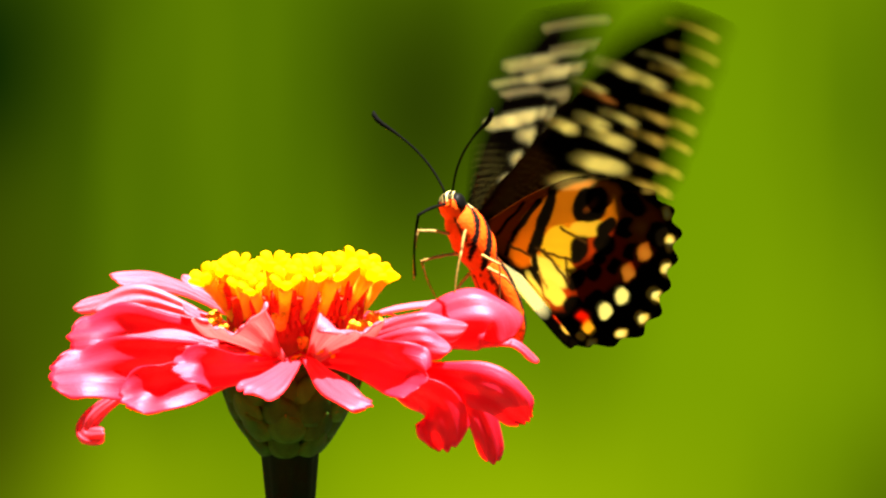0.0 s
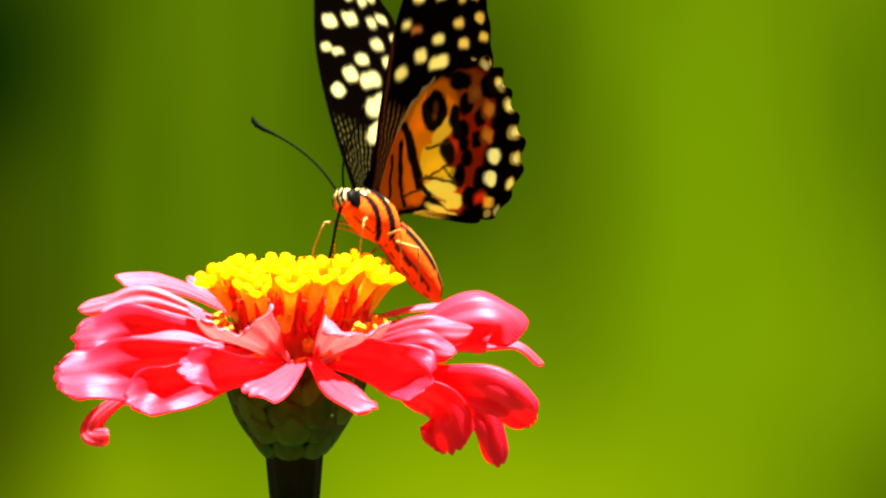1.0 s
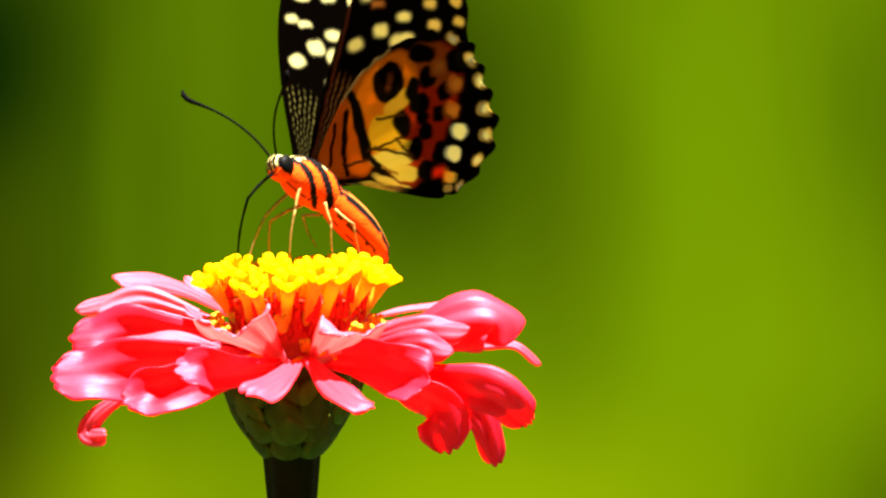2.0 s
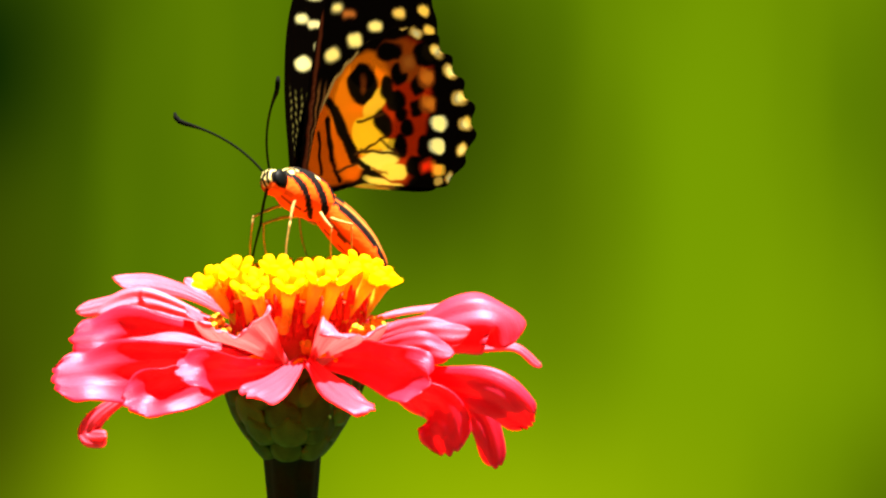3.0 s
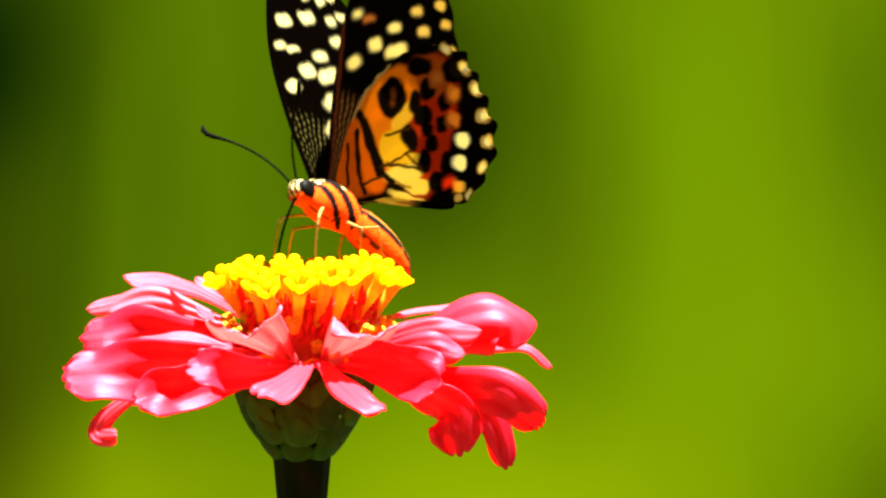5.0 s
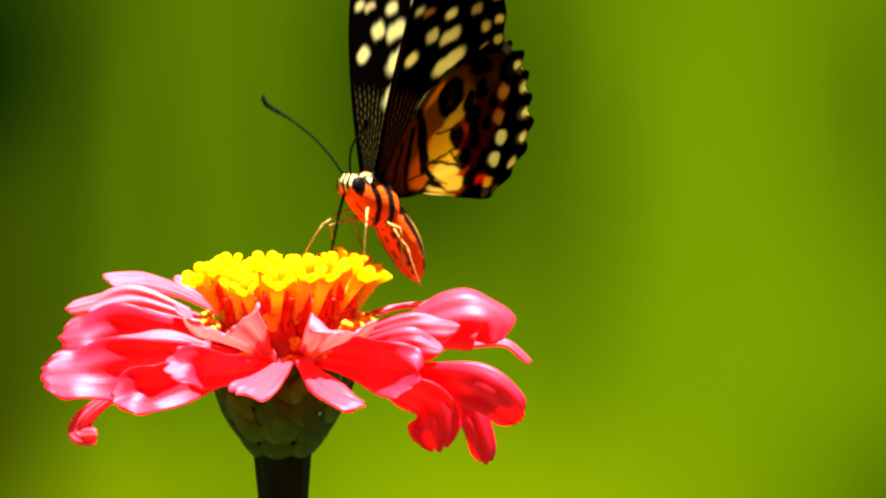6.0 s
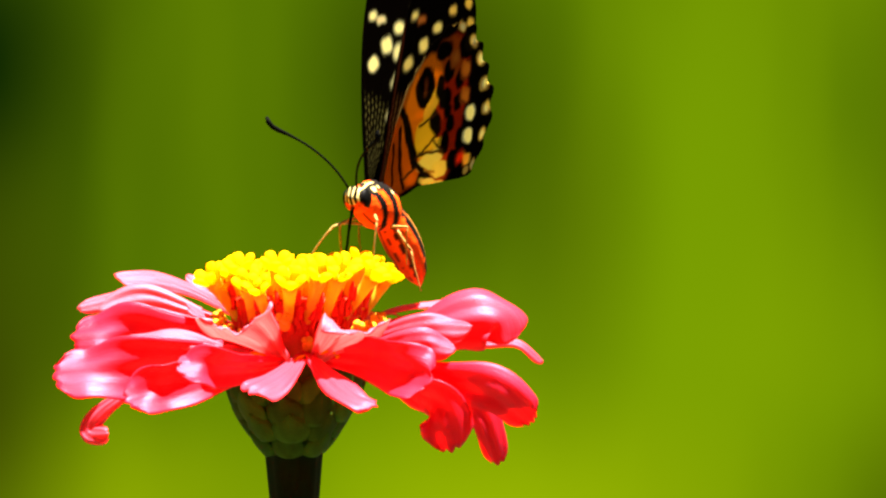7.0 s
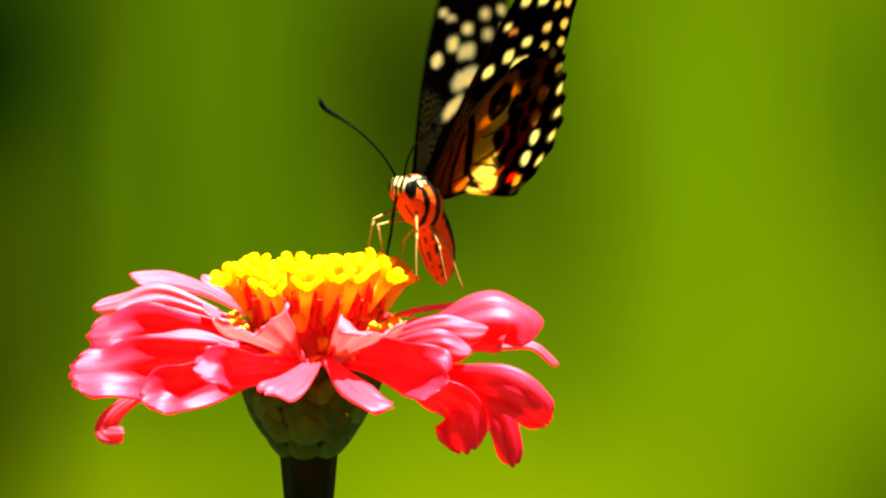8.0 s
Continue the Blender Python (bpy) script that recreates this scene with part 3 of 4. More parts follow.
class Scales:
    """The pattern on a wing face: patches laid over one another, in millimetres from the wing's root (u forward, v outward)."""

    def __init__(self, u, v, base):
        wobble = np.array([noise.noise((a * 0.55, b * 0.55, 5.0)) for a, b in zip(u, v)])
        shift = np.array([noise.noise((a * 0.55, b * 0.55, 19.0)) for a, b in zip(u, v)])
        self.u, self.v = u + 0.32 * wobble, v + 0.32 * shift
        self.colour = np.tile(np.array(base), (len(u), 1))

    def lay(self, mask, colour):
        mask = np.clip(mask, 0, 1)[:, None]
        self.colour = self.colour * (1 - mask) + np.array(colour) * mask

    def spot(self, u, v, long, short, turn=0.0, colour=CREAM, soft=0.28, square=2.6):
        c, s = math.cos(radians(turn)), math.sin(radians(turn))
        a, b = (self.u - u) * c + (self.v - v) * s, (self.v - v) * c - (self.u - u) * s
        d = (np.abs(a / long) ** square + np.abs(b / short) ** square) ** (1 / square)
        self.lay((1 - d) * min(long, short) / soft + 0.5, colour)

    def line(self, u0, v0, u1, v1, half, colour=BLACK, soft=0.2):
        du, dv = u1 - u0, v1 - v0
        s = np.clip(((self.u - u0) * du + (self.v - v0) * dv) / (du * du + dv * dv), 0, 1)
        d = np.hypot(self.u - u0 - s * du, self.v - v0 - s * dv)
        self.lay((half - d) / soft + 0.5, colour)


def forewing_spots(w, upper):
    cream = CREAM if upper else (0.95, 0.78, 0.27)
    # speckled rows of scales over the wing's base
    fan = np.degrees(np.arctan2(-(w.u - 1.0), w.v + 1.0))
    far_out = np.hypot(w.u, w.v)
    rows = 0.5 + 0.5 * np.sin(fan * 1.55)
    dots = 0.5 + 0.5 * np.sin(far_out * 5.2 + 2.2 * np.sin(fan * 1.55 / 2))
    zone = np.clip((16.5 - far_out) / 2.0, 0, 1) * np.clip((far_out - 2.5) / 2.0, 0, 1) * (fan > 2) * (fan < 34)
    if upper:
        w.lay(zone * np.clip((rows - 0.7) * 6, 0, 1) * np.clip((dots - 0.45) * 3, 0, 1) * 0.6, (0.30, 0.26, 0.06))
    else:
        w.lay(zone * np.clip((rows - 0.5) * 4, 0, 1) * 0.75, (0.24, 0.09, 0.02))
        w.line(1.2, 1, -1.6, 26, 0.35, (0.10, 0.02, 0.006), 0.4)
    for u, v, long, short, turn in ((-4.0, 20.3, 2.0, 1.2, -14), (-8.7, 23.1, 2.1, 1.45, -12), (-13.3, 22.3, 3.1, 1.5, -14), (-13.0, 25.7, 1.9, 1.1, -8),
                                    (-13.7, 18.3, 5.1, 1.75, -18), (-10.2, 13.7, 4.0, 1.35, -31), (-4.8, 27.5, 1.4, 0.8, -15), (-7.9, 31.9, 2.0, 1.4, -8),
                                    (-13.6, 32.6, 2.2, 1.5, -10), (-18.3, 28.4, 1.6, 1.1, -5), (-19.8, 25.5, 1.7, 1.1, -5), (-22.6, 22.3, 1.6, 1.05, 5),
                                    (-22.8, 18.6, 1.5, 1.1, -30), (-18.9, 32.2, 1.3, 1.0, -10), (-15.2, 36.6, 1.2, 0.9, -30), (-18.4, 35.8, 1.1, 0.9, -30)):
        w.spot(u, v, long * (0.88 if upper else 0.76), short * (0.80 if upper else 0.68), turn, cream if u > -17 or upper else (0.80, 0.50, 0.11), 0.5)
    w.spot(-7.3, 26.9, 1.5, 0.6, -6, cream if upper else (0.38, 0.10, 0.02))
    for u, v in ((-22.0, 33.0), (-23.7, 29.5), (-25.1, 26.6), (-26.1, 22.8), (-26.4, 19.6), (-21.0, 36.8), (-19.9, 40.2), (-17.6, 43.0)):
        w.spot(u, v, 1.2, 0.75, 5, STRAW if not upper else CREAM)


def hindwing_under(w):
    dark_red, brown = (0.40, 0.018, 0.001), (0.30, 0.060, 0.005)
    # the broad fields
    w.spot(-20.8, 11.5, 11.0, 5.0, -72, dark_red, 1.0)
    w.spot(-20.0, 19.2, 5.2, 3.2, -4, (0.30, 0.045, 0.002), 0.8)
    w.spot(-5.6, 6.6, 6.6, 6.0, -10, ORANGE, 0.7)
    w.spot(-10.8, 14.4, 7.4, 4.4, -35, (0.74, 0.15, 0.002), 0.6)
    # amber and cream cells beyond the black bar
    w.spot(-14.3, 12.8, 3.1, 1.5, -41, AMBER)
    w.spot(-12.6, 8.0, 3.4, 2.9, -14, (0.95, 0.48, 0.010))
    w.spot(-16.7, 6.6, 1.8, 0.95, -2, (0.95, 0.55, 0.02))
    w.spot(-14.6, 4.2, 4.2, 1.35, -8, (0.97, 0.76, 0.11))
    w.spot(-17.9, 2.5, 2.9, 1.2, 2, (0.96, 0.70, 0.08))
    w.spot(-15.6, 0.7, 3.9, 0.55, 10, (0.95, 0.72, 0.12))
    w.line(-10.6, 3.4, -16.4, 2.1, 0.16, (0.30, 0.10, 0.01))
    # the eyespot and the dark clumps
    w.spot(-11.7, 15.6, 3.2, 2.8, -40, BLACK)
    w.spot(-11.9, 15.6, 1.3, 0.6, -85, (0.16, 0.03, 0.004), 0.5)
    for row in ((-17.9, 20.6, 2.6, 1.2, -3), (-19.8, 17.2, 1.6, 1.4, -28), (-16.9, 15.1, 1.6, 1.2, -78), (-18.9, 13.2, 2.0, 1.3, -5), (-19.9, 11.1, 1.2, 0.9, -5),
                (-15.9, 9.7, 1.9, 1.4, 50), (-21.0, 9.1, 1.4, 1.1, -4), (-23.9, 15.5, 1.4, 1.2, -24), (-23.2, 12.1, 1.2, 1.1, -10), (-25.7, 20.4, 2.2, 1.6, -8),
                (-19.5, 6.3, 1.6, 1.25, -80), (-24.6, 6.3, 1.5, 1.2, -79), (-22.5, 3.3, 1.8, 1.3, -4), (-24.5, 0.6, 2.1, 0.8, -1)):
        u, v, long, short, turn = row
        w.spot(u, v, long * 1.16, short * 1.2, turn, BLACK, 0.4)
    for row in ((-21.8, 19.0, 1.7, 1.4, -9), (-25.9, 16.8, 1.9, 1.5, -5), (-26.0, 12.8, 1.9, 1.35, -4)):
        w.spot(*row, brown, 0.5)
        u, v, long, short, turn = row
        w.spot(u - 0.3, v + 0.1, long * 0.55, short * 0.55, turn, (0.42, 0.11, 0.010), 0.8)
    # the bar across the base, and the veins
    w.line(-4.6, 12.6, -5.7, 11.2, 0.9)
    w.line(-5.7, 11.2, -9.4, 4.5, 1.1)
    w.line(-9.4, 4.5, -12.2, 2.9, 0.6)
    w.line(-4.0, 10.0, -4.8, 3.9, 0.55)
    w.line(-4.8, 3.9, -6.2, 1.2, 0.5)
    w.line(-2.2, 8.0, -2.4, 2.0, 0.35)
    for row in ((-10.3, 9.8, -16.0, 11.2), (-9.8, 4.9, -16.2, 7.7), (-6.0, 2.6, -10.0, 3.6), (-15.0, 7.2, -18.4, 5.4), (-10.8, 5.6, -18.6, 5.2)):
        w.line(*row, 0.22, (0.03, 0.010, 0.003))
    # spots along the outer edge
    w.spot(-28.4, 9.9, 2.0, 1.2, -2, CREAM)
    w.spot(-27.6, 6.4, 1.9, 1.2, -2, CREAM)
    w.spot(-24.9, 3.3, 1.15, 0.75, -25, RED, 1.0)
    w.spot(-26.6, 2.9, 0.7, 0.9, -10, (0.90, 0.22, 0.01), 0.7)
    w.spot(-27.9, 2.7, 1.4, 0.9, -2, (0.92, 0.50, 0.04))
    w.spot(-27.6, 1.0, 0.9, 0.6, -2, STRAW)
    for row in ((-24.2, 23.6, 1.3, 0.8, 10), (-28.6, 21.0, 1.4, 0.9, 30), (-31.4, 17.9, 1.6, 1.0, 30), (-33.2, 13.8, 1.6, 1.15, 10), (-34.4, 9.9, 1.5, 1.1, -5), (-33.3, 5.9, 1.4, 1.0, -20), (-30.0, 1.6, 1.0, 0.7, -40)):
        w.spot(*row, STRAW)
        u, v, long, short, turn = row
        w.spot(u, v, long * 0.5, short * 0.55, turn, CREAM, 0.6)
    w.line(-2.5, 11.3, -6.0, 16.3, 0.2, (0.45, 0.28, 0.07))
    w.line(-6.0, 16.3, -11.0, 20.3, 0.2, (0.45, 0.28, 0.07))


def hindwing_upper(w):
    w.spot(-14.0, 3.0, 8.0, 3.2, 4, CREAM, 0.8)
    w.spot(-11.5, 10.5, 6.5, 8.5, 25, CREAM, 0.8)
    w.spot(-11.9, 17.5, 2.6, 2.4, 20, BLACK)
    for u, v in ((-26.6, 20.7), (-25.9, 17.0), (-26.1, 13.1), (-28.4, 9.9), (-27.9, 6.4)):
        w.spot(u, v, 1.5, 1.2, 20)
    w.spot(-25.2, 3.2, 1.2, 0.9, 0, RED)
    w.spot(-27.4, 2.8, 1.2, 0.9, 0, (0.92, 0.55, 0.06))
    for u, v in ((-28.3, 21.6), (-31.5, 18.0), (-33.9, 14.1), (-35.0, 10.3), (-33.4, 6.0)):
        w.spot(u, v, 1.2, 0.8, -40)


def wing_mesh(name, outline, root, upper, lower, veins, scallop):
    """Both faces of a wing: rings from the root to the outline, slightly domed, with raised veins."""
    rim = spline(outline, 16)
    n, rings = len(rim), 92
    root = np.array(root)
    out = rim - root
    turn = np.arctan2(out[:, 1], -out[:, 0])
    wave = 1 + scallop * np.cos(53.0 * (turn - 0.309)) * np.clip((np.hypot(*out.T) - 24) / 4, 0, 1)
    r = np.linspace(0.02, 1, rings)[:, None, None]
    flat = (root + out[None] * wave[None, :, None] * r).reshape(-1, 2)
    u, v = flat[:, 0], flat[:, 1]
    size = np.hypot(u, v)
    relief = 0.035 * size * np.sin(np.clip(size / 34, 0, 1) * math.pi) * 0.35
    for a in veins:
        off = np.abs(np.degrees(np.arctan2(-(u - root[0]), v - root[1])) - a) * size / 57.3
        relief = relief + 0.006 * np.exp(-(off / 0.22) ** 2)
    relief = relief + np.array([0.06 * noise.noise((a * 0.16, b * 0.16, 2)) for a, b in flat])
    verts = np.concatenate([np.stack([u, relief + 0.05, v], 1), np.stack([u, relief - 0.05, v], 1)]) * MM
    count = len(flat)
    i, k = np.meshgrid(np.arange(rings - 1), np.arange(n), indexing="ij")
    a, b = i * n + k, i * n + (k + 1) % n
    front = np.stack([a, a + n, b + n, b], -1).reshape(-1, 4)
    back = front[:, ::-1] + count
    q = (rings - 1) * n + np.arange(n)
    p = (rings - 1) * n + (np.arange(n) + 1) % n
    edge = np.stack([q, q + count, p + count, p], 1)
    mesh = shaped(name, verts, np.concatenate([front, back, edge]).tolist())
    one, two = Scales(u, v, BLACK), Scales(u, v, BLACK)
    upper(two)
    lower(one)
    rgba = np.ones((2 * count, 4), np.float32)
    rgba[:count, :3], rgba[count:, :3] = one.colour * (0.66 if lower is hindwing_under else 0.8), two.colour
    layer = mesh.color_attributes.new("scales", "FLOAT_COLOR", "POINT")
    layer.data.foreach_set("color", rgba.ravel())
    # what light passes depends on the scales of both faces
    rgba[:count, :3] = rgba[count:, :3] = (one.colour * two.colour) ** 0.4
    layer = mesh.color_attributes.new("through", "FLOAT_COLOR", "POINT")
    layer.data.foreach_set("color", rgba.ravel())
    return mesh


FORE_EDGE = ((1.5, 0.3), (1.4, 8), (0.4, 17), (-2, 27), (-6, 35.5), (-11.5, 42.5), (-17, 46.5), (-20.3, 45.5), (-22.3, 41), (-24.8, 34), (-26.9, 27), (-28, 21), (-27, 17), (-19, 12), (-10, 6), (-3, 0.5))
HIND_EDGE = ((0.2, 0.3), (-0.4, 5), (-2.6, 11), (-6, 16.5), (-11, 20.6), (-17, 23.4), (-23, 24.5), (-28, 23.3), (-31.4, 19.8), (-34.2, 15.7), (-36.4, 11.5), (-35.8, 7), (-33.2, 3.5), (-29.8, 0.6), (-25.5, 0.0), (-20, 0.5), (-13, 0.9), (-6, -0.2))


def mirrored(mesh, name):
    """The same wing for the other side."""
    twin = mesh.copy()
    twin.name = name
    twin.transform(Matrix.Diagonal((1, -1, 1, 1)))
    twin.flip_normals()
    return twin


def build_wings():
    fore = wing_mesh("forewing", FORE_EDGE, (0.6, 1.2), lambda w: forewing_spots(w, True), lambda w: forewing_spots(w, False), (3, 9, 16, 22, 28, 34, 40, 47, 54), 0.006)
    hind = wing_mesh("hindwing", HIND_EDGE, (-0.8, 1.2), hindwing_upper, hindwing_under, (38, 48, 56, 63, 70, 77, 84), 0.022)
    made = {}
    for side, sign in (("left", 1), ("right", -1)):
        for kind, mesh in (("forewing", fore), ("hindwing", hind)):
            data = mesh if sign > 0 else mirrored(mesh, kind)
            label = "black forewing with cream spots" if kind == "forewing" else "orange-brown hindwing with black eyespot and cream spots"
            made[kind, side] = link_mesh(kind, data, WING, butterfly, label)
    return made


def loft(spine, radii, flatten, paint, lean, sides=40, steps=60):
    """A body section round a curved spine; paint(s, angle) gives a colour, angle 0 on the back, 180 below."""
    pts = np.array(spine, float)
    s = np.linspace(0, 1, steps)
    at = np.linspace(0, 1, len(pts))
    line = np.stack([np.interp(s, at, pts[:, c]) for c in range(2)], 1)
    for _ in range(8):
        line[1:-1] = (line[:-2] + line[2:] + 2 * line[1:-1]) / 4
    rad = np.interp(s, np.linspace(0, 1, len(radii)), radii)
    for _ in range(6):
        rad[1:-1] = (rad[:-2] + rad[2:] + 2 * rad[1:-1]) / 4
    slope = np.gradient(line, axis=0)
    slope /= np.linalg.norm(slope, axis=1)[:, None]
    verts, faces, colours = [], [], []
    for i in range(steps):
        nx, nz = slope[i, 1], -slope[i, 0]
        if nz < 0:
            nx, nz = -nx, -nz
        for k in range(sides):
            a = 2 * math.pi * k / sides
            r = rad[i] * (1 + 0.03 * noise.noise((s[i] * 9, math.cos(a) * 2, math.sin(a) * 2)))
            verts.append(Vector((line[i, 0] + nx * r * math.cos(a), flatten * r * math.sin(a), line[i, 1] + nz * r * math.cos(a))) * MM)
            angle = abs((math.degrees(a) - lean + 180) % 360 - 180)
            colours += [*paint(s[i], angle), 1.0]
    for i in range(steps - 1):
        for k in range(sides):
            q = (k + 1) % sides
            faces.append((i * sides + k, (i + 1) * sides + k, (i + 1) * sides + q, i * sides + q))
    faces += [tuple(range(sides)), tuple((steps - 1) * sides + k for k in range(sides - 1, -1, -1))]
    return verts, faces, colours


BODY_ROLL = 30.0      # the body leans this far between the wings
FLAME, SOOT, WOOL = (0.80, 0.072, 0.0015), (0.002, 0.0013, 0.001), (0.60, 0.47, 0.17)


def paint_thorax(s, a):
    """Black back with cream wool, orange flanks with black stripes that slant down and backwards."""
    ragged = 3.0 * noise.noise((s * 14, a * 0.05, 7.0))
    a += ragged
    if 0.03 < s < 0.08 and 40 < a < 95:
        return WOOL
    if a < 22:
        return (0.55, 0.42, 0.14) if 9 < a < 15 and s < 0.34 else SOOT
    if a < 30 and s < 0.8:
        return SOOT if (s * 2.6 + 0.3) % 1 < 0.8 else WOOL
    for start, wide in ((0.11, 0.18), (0.41, 0.21), (0.77, 0.18)):
        along = s - start - 0.0052 * (a - 34)
        if 0 < along < wide * (1.15 - a / 240) and a < 158:
            return SOOT
    if 130 < a < 139 and s < 0.6:
        return (0.03, 0.008, 0.003)
    return FLAME


def paint_abdomen(s, a):
    """Dark back, a tawny band beside it, orange flanks with black lines along them."""
    a += 4.0 * noise.noise((s * 9, a * 0.04, 3.0)) + 1.0 * math.sin(s * 34)
    if a < 26:
        return (0.16, 0.040, 0.005) if s > 0.12 else SOOT
    if a < 38:
        return (0.30, 0.12, 0.02) if 0.12 < s < 0.65 and a > 29 else (0.32, 0.055, 0.004)
    if a < 62:
        return SOOT if s < 0.93 else FLAME
    if (150 < a < 156 or a > 175) and 0.05 < s < 0.85:
        return (0.06, 0.012, 0.004)
    if 112 < a < 123 and 0.02 < s < 0.7:
        return (0.05, 0.01, 0.004)
    return FLAME


HEAD_RADII = (1.5, 1.8, 1.95, 1.95, 1.9, 1.75, 1.4, 0.8, 0.1)


def paint_head(s, a):
    """Cream stripes down a black face, orange throat."""
    if a > 122 and s < 0.8:
        return FLAME
    out = float(np.interp(s, np.linspace(0, 1, len(HEAD_RADII)), HEAD_RADII)) * math.sin(radians(a))
    return WOOL if 0.26 < out < 0.52 or 0.92 < out < 1.2 else SOOT


TAIL_JOINT, FEELER_JOINT = Vector((-3.0, 0, -2.5)), Vector((7.2, 0.7, 2.9))


def build_body():
    made = {}
    for name, spine, radii, flatten, paint, label in (
            ("thorax", ((5.7, 0.8), (4.0, 0.5), (1.5, -0.1), (-1.5, -1.4), (-4.4, -3.2)), (1.5, 2.6, 3.3, 3.6, 3.3, 2.1), 0.84, paint_thorax, "orange thorax with slanting black stripes"),
            ("abdomen", ((-3.2, -2.6), (-6.0, -4.7), (-9.4, -7.5), (-12.6, -10.7), (-13.9, -12.4)), (2.4, 2.9, 3.0, 2.6, 1.6, 0.35), 0.92, paint_abdomen, "orange abdomen with black lengthwise stripes"),
            ("head", ((4.6, 0.3), (6.0, 1.0), (7.2, 1.5), (8.3, 1.6)), HEAD_RADII, 0.95, paint_head, "cream and black striped head")):
        v, f, c = loft(spine, radii, flatten, paint, 0.0 if name == "head" else BODY_ROLL)
        if name == "abdomen":
            v = [p - TAIL_JOINT * MM for p in v]
        mesh = shaped(name, v, f)
        layer = mesh.color_attributes.new("scales", "FLOAT_COLOR", "POINT")
        layer.data.foreach_set("color", c)
        made[name] = link_mesh(name, mesh, FUR, butterfly, label)
    for sign in (1, -1):
        v, f = blob((6.0, 1.38 * sign, 1.25), (1.4, 0.74, 1.42), 20, 12)
        link_mesh("eye", shaped("eye", [p * MM for p in v], f), EYE_BLACK, butterfly, "glossy black compound eye")
        path = bezier((7.2, 0.7 * sign, 2.9), (9.2, 3.0 * sign, 9.0), (12.3, 9.4 * sign, 13.0), 22)
        path += [Vector((12.75, 10.1 * sign, 13.6)), Vector((12.9, 10.6 * sign, 14.4)), Vector((12.7, 10.8 * sign, 15.1))]
        radii = [0.17] * 18 + [0.19, 0.22, 0.26, 0.30, 0.34, 0.38, 0.38, 0.2]
        joint = Vector((FEELER_JOINT.x, FEELER_JOINT.y * sign, FEELER_JOINT.z))
        v, f = tube_mesh("antenna", [(p - joint) * MM for p in path], [r * MM for r in radii[:len(path)]], 8)
        made[sign] = link_mesh("antenna", shaped("antenna", v, f), FEELER, butterfly, "thin black clubbed antenna")
    return made["abdomen"], {1: made[1], -1: made[-1]}


def limb(name, mat, parent, length, thick, ends, label=""):
    """A thin limb that hangs from its joint along -z; ends: its thickness at both ends, as shares."""
    n = 7
    path = [Vector((0.04 * length * math.sin(math.pi * i / n), 0, -length * i / n)) for i in range(n + 1)]
    radii = [thick * (ends[0] + (ends[1] - ends[0]) * i / n) * (1 + 0.12 * math.sin(i * 2.1)) for i in range(n + 1)]
    v, f = tube_mesh(name, [p * MM for p in path], [r * MM for r in radii], 8)
    tip = blob((0, 0, -length * MM), (thick * ends[1] * 1.15 * MM,) * 3, 8, 5)
    v, f = join([(v, f), tip])
    return link_mesh(name, shaped(name, v, f), mat, parent, label)


SIP_UPPER, SIP_LOWER = 5.6, 10.0       # the lengths of the proboscis above and below its elbow
# each leg: upper and lower piece, its joint on the body, its foot's place under the body, and the way its knee points
Leg = namedtuple("Leg", "thigh shin joint reach knee upper lower")
LEGS = []


def build_limbs():
    for sign, rows in ((1, (((3.6, 1.4, -1.6), (7.0, 3.0), (0.8, 0.5, 0.0), 3.8, 7.2),
                            ((-0.5, 1.8, -4.0), (-1.2, 4.4), (0.3, 1.0, -0.1), 3.2, 6.0),
                            ((-2.6, 1.6, -4.8), (-5.0, 5.0), (-0.3, 0.7, -0.5), 3.6, 6.4))),
                       (-1, (((3.4, 1.2, -2.0), (8.8, 2.4), (0.6, 0.2, 0.0), 5.4, 7.4),
                             ((0.8, 1.4, -3.6), (4.4, 3.2), (1.0, 0.4, 0.1), 5.6, 6.4),
                             ((-2.6, 1.6, -4.8), (-6.0, 5.6), (-0.5, 1.0, -0.2), 4.4, 7.4)))):
        for joint, reach, knee, upper, lower in rows:
            thigh = limb("leg", LEG, butterfly, upper, 0.20, (1.25, 0.9), "slender straw-coloured jointed leg")
            shin = limb("shin", LEG, thigh, lower, 0.165, (1.0, 0.6))
            LEGS.append(Leg(thigh, shin, Vector((joint[0], joint[1] * sign, joint[2])), Vector((reach[0], reach[1] * sign, 0)), Vector((knee[0], knee[1] * sign, knee[2])), upper, lower))
    sip = limb("proboscis", FEELER, butterfly, SIP_UPPER, 0.2, (1.2, 1.0), "long black proboscis, uncoiled and bent at an elbow")
    return sip, limb("proboscis_tip", FEELER, sip, SIP_LOWER, 0.2, (1.0, 0.7))


def down_to(way):
    return Vector((0, 0, -1)).rotation_difference(way).to_matrix().to_4x4()


def footing(place):
    """The height, above FOCUS, on which a foot finds hold: the florets, or the petals further out."""
    out = math.hypot(place.x - HEAD.x, place.y - HEAD.y) / MM
    return FOCUS.z + (-2.2 if out < 15.5 else -2.2 - 5.0 * min(1.0, (out - 15.5) / 3)) * MM


WINGS = build_wings()
TAIL, FEELERS = build_body()
SIP, SIP_END = build_limbs()


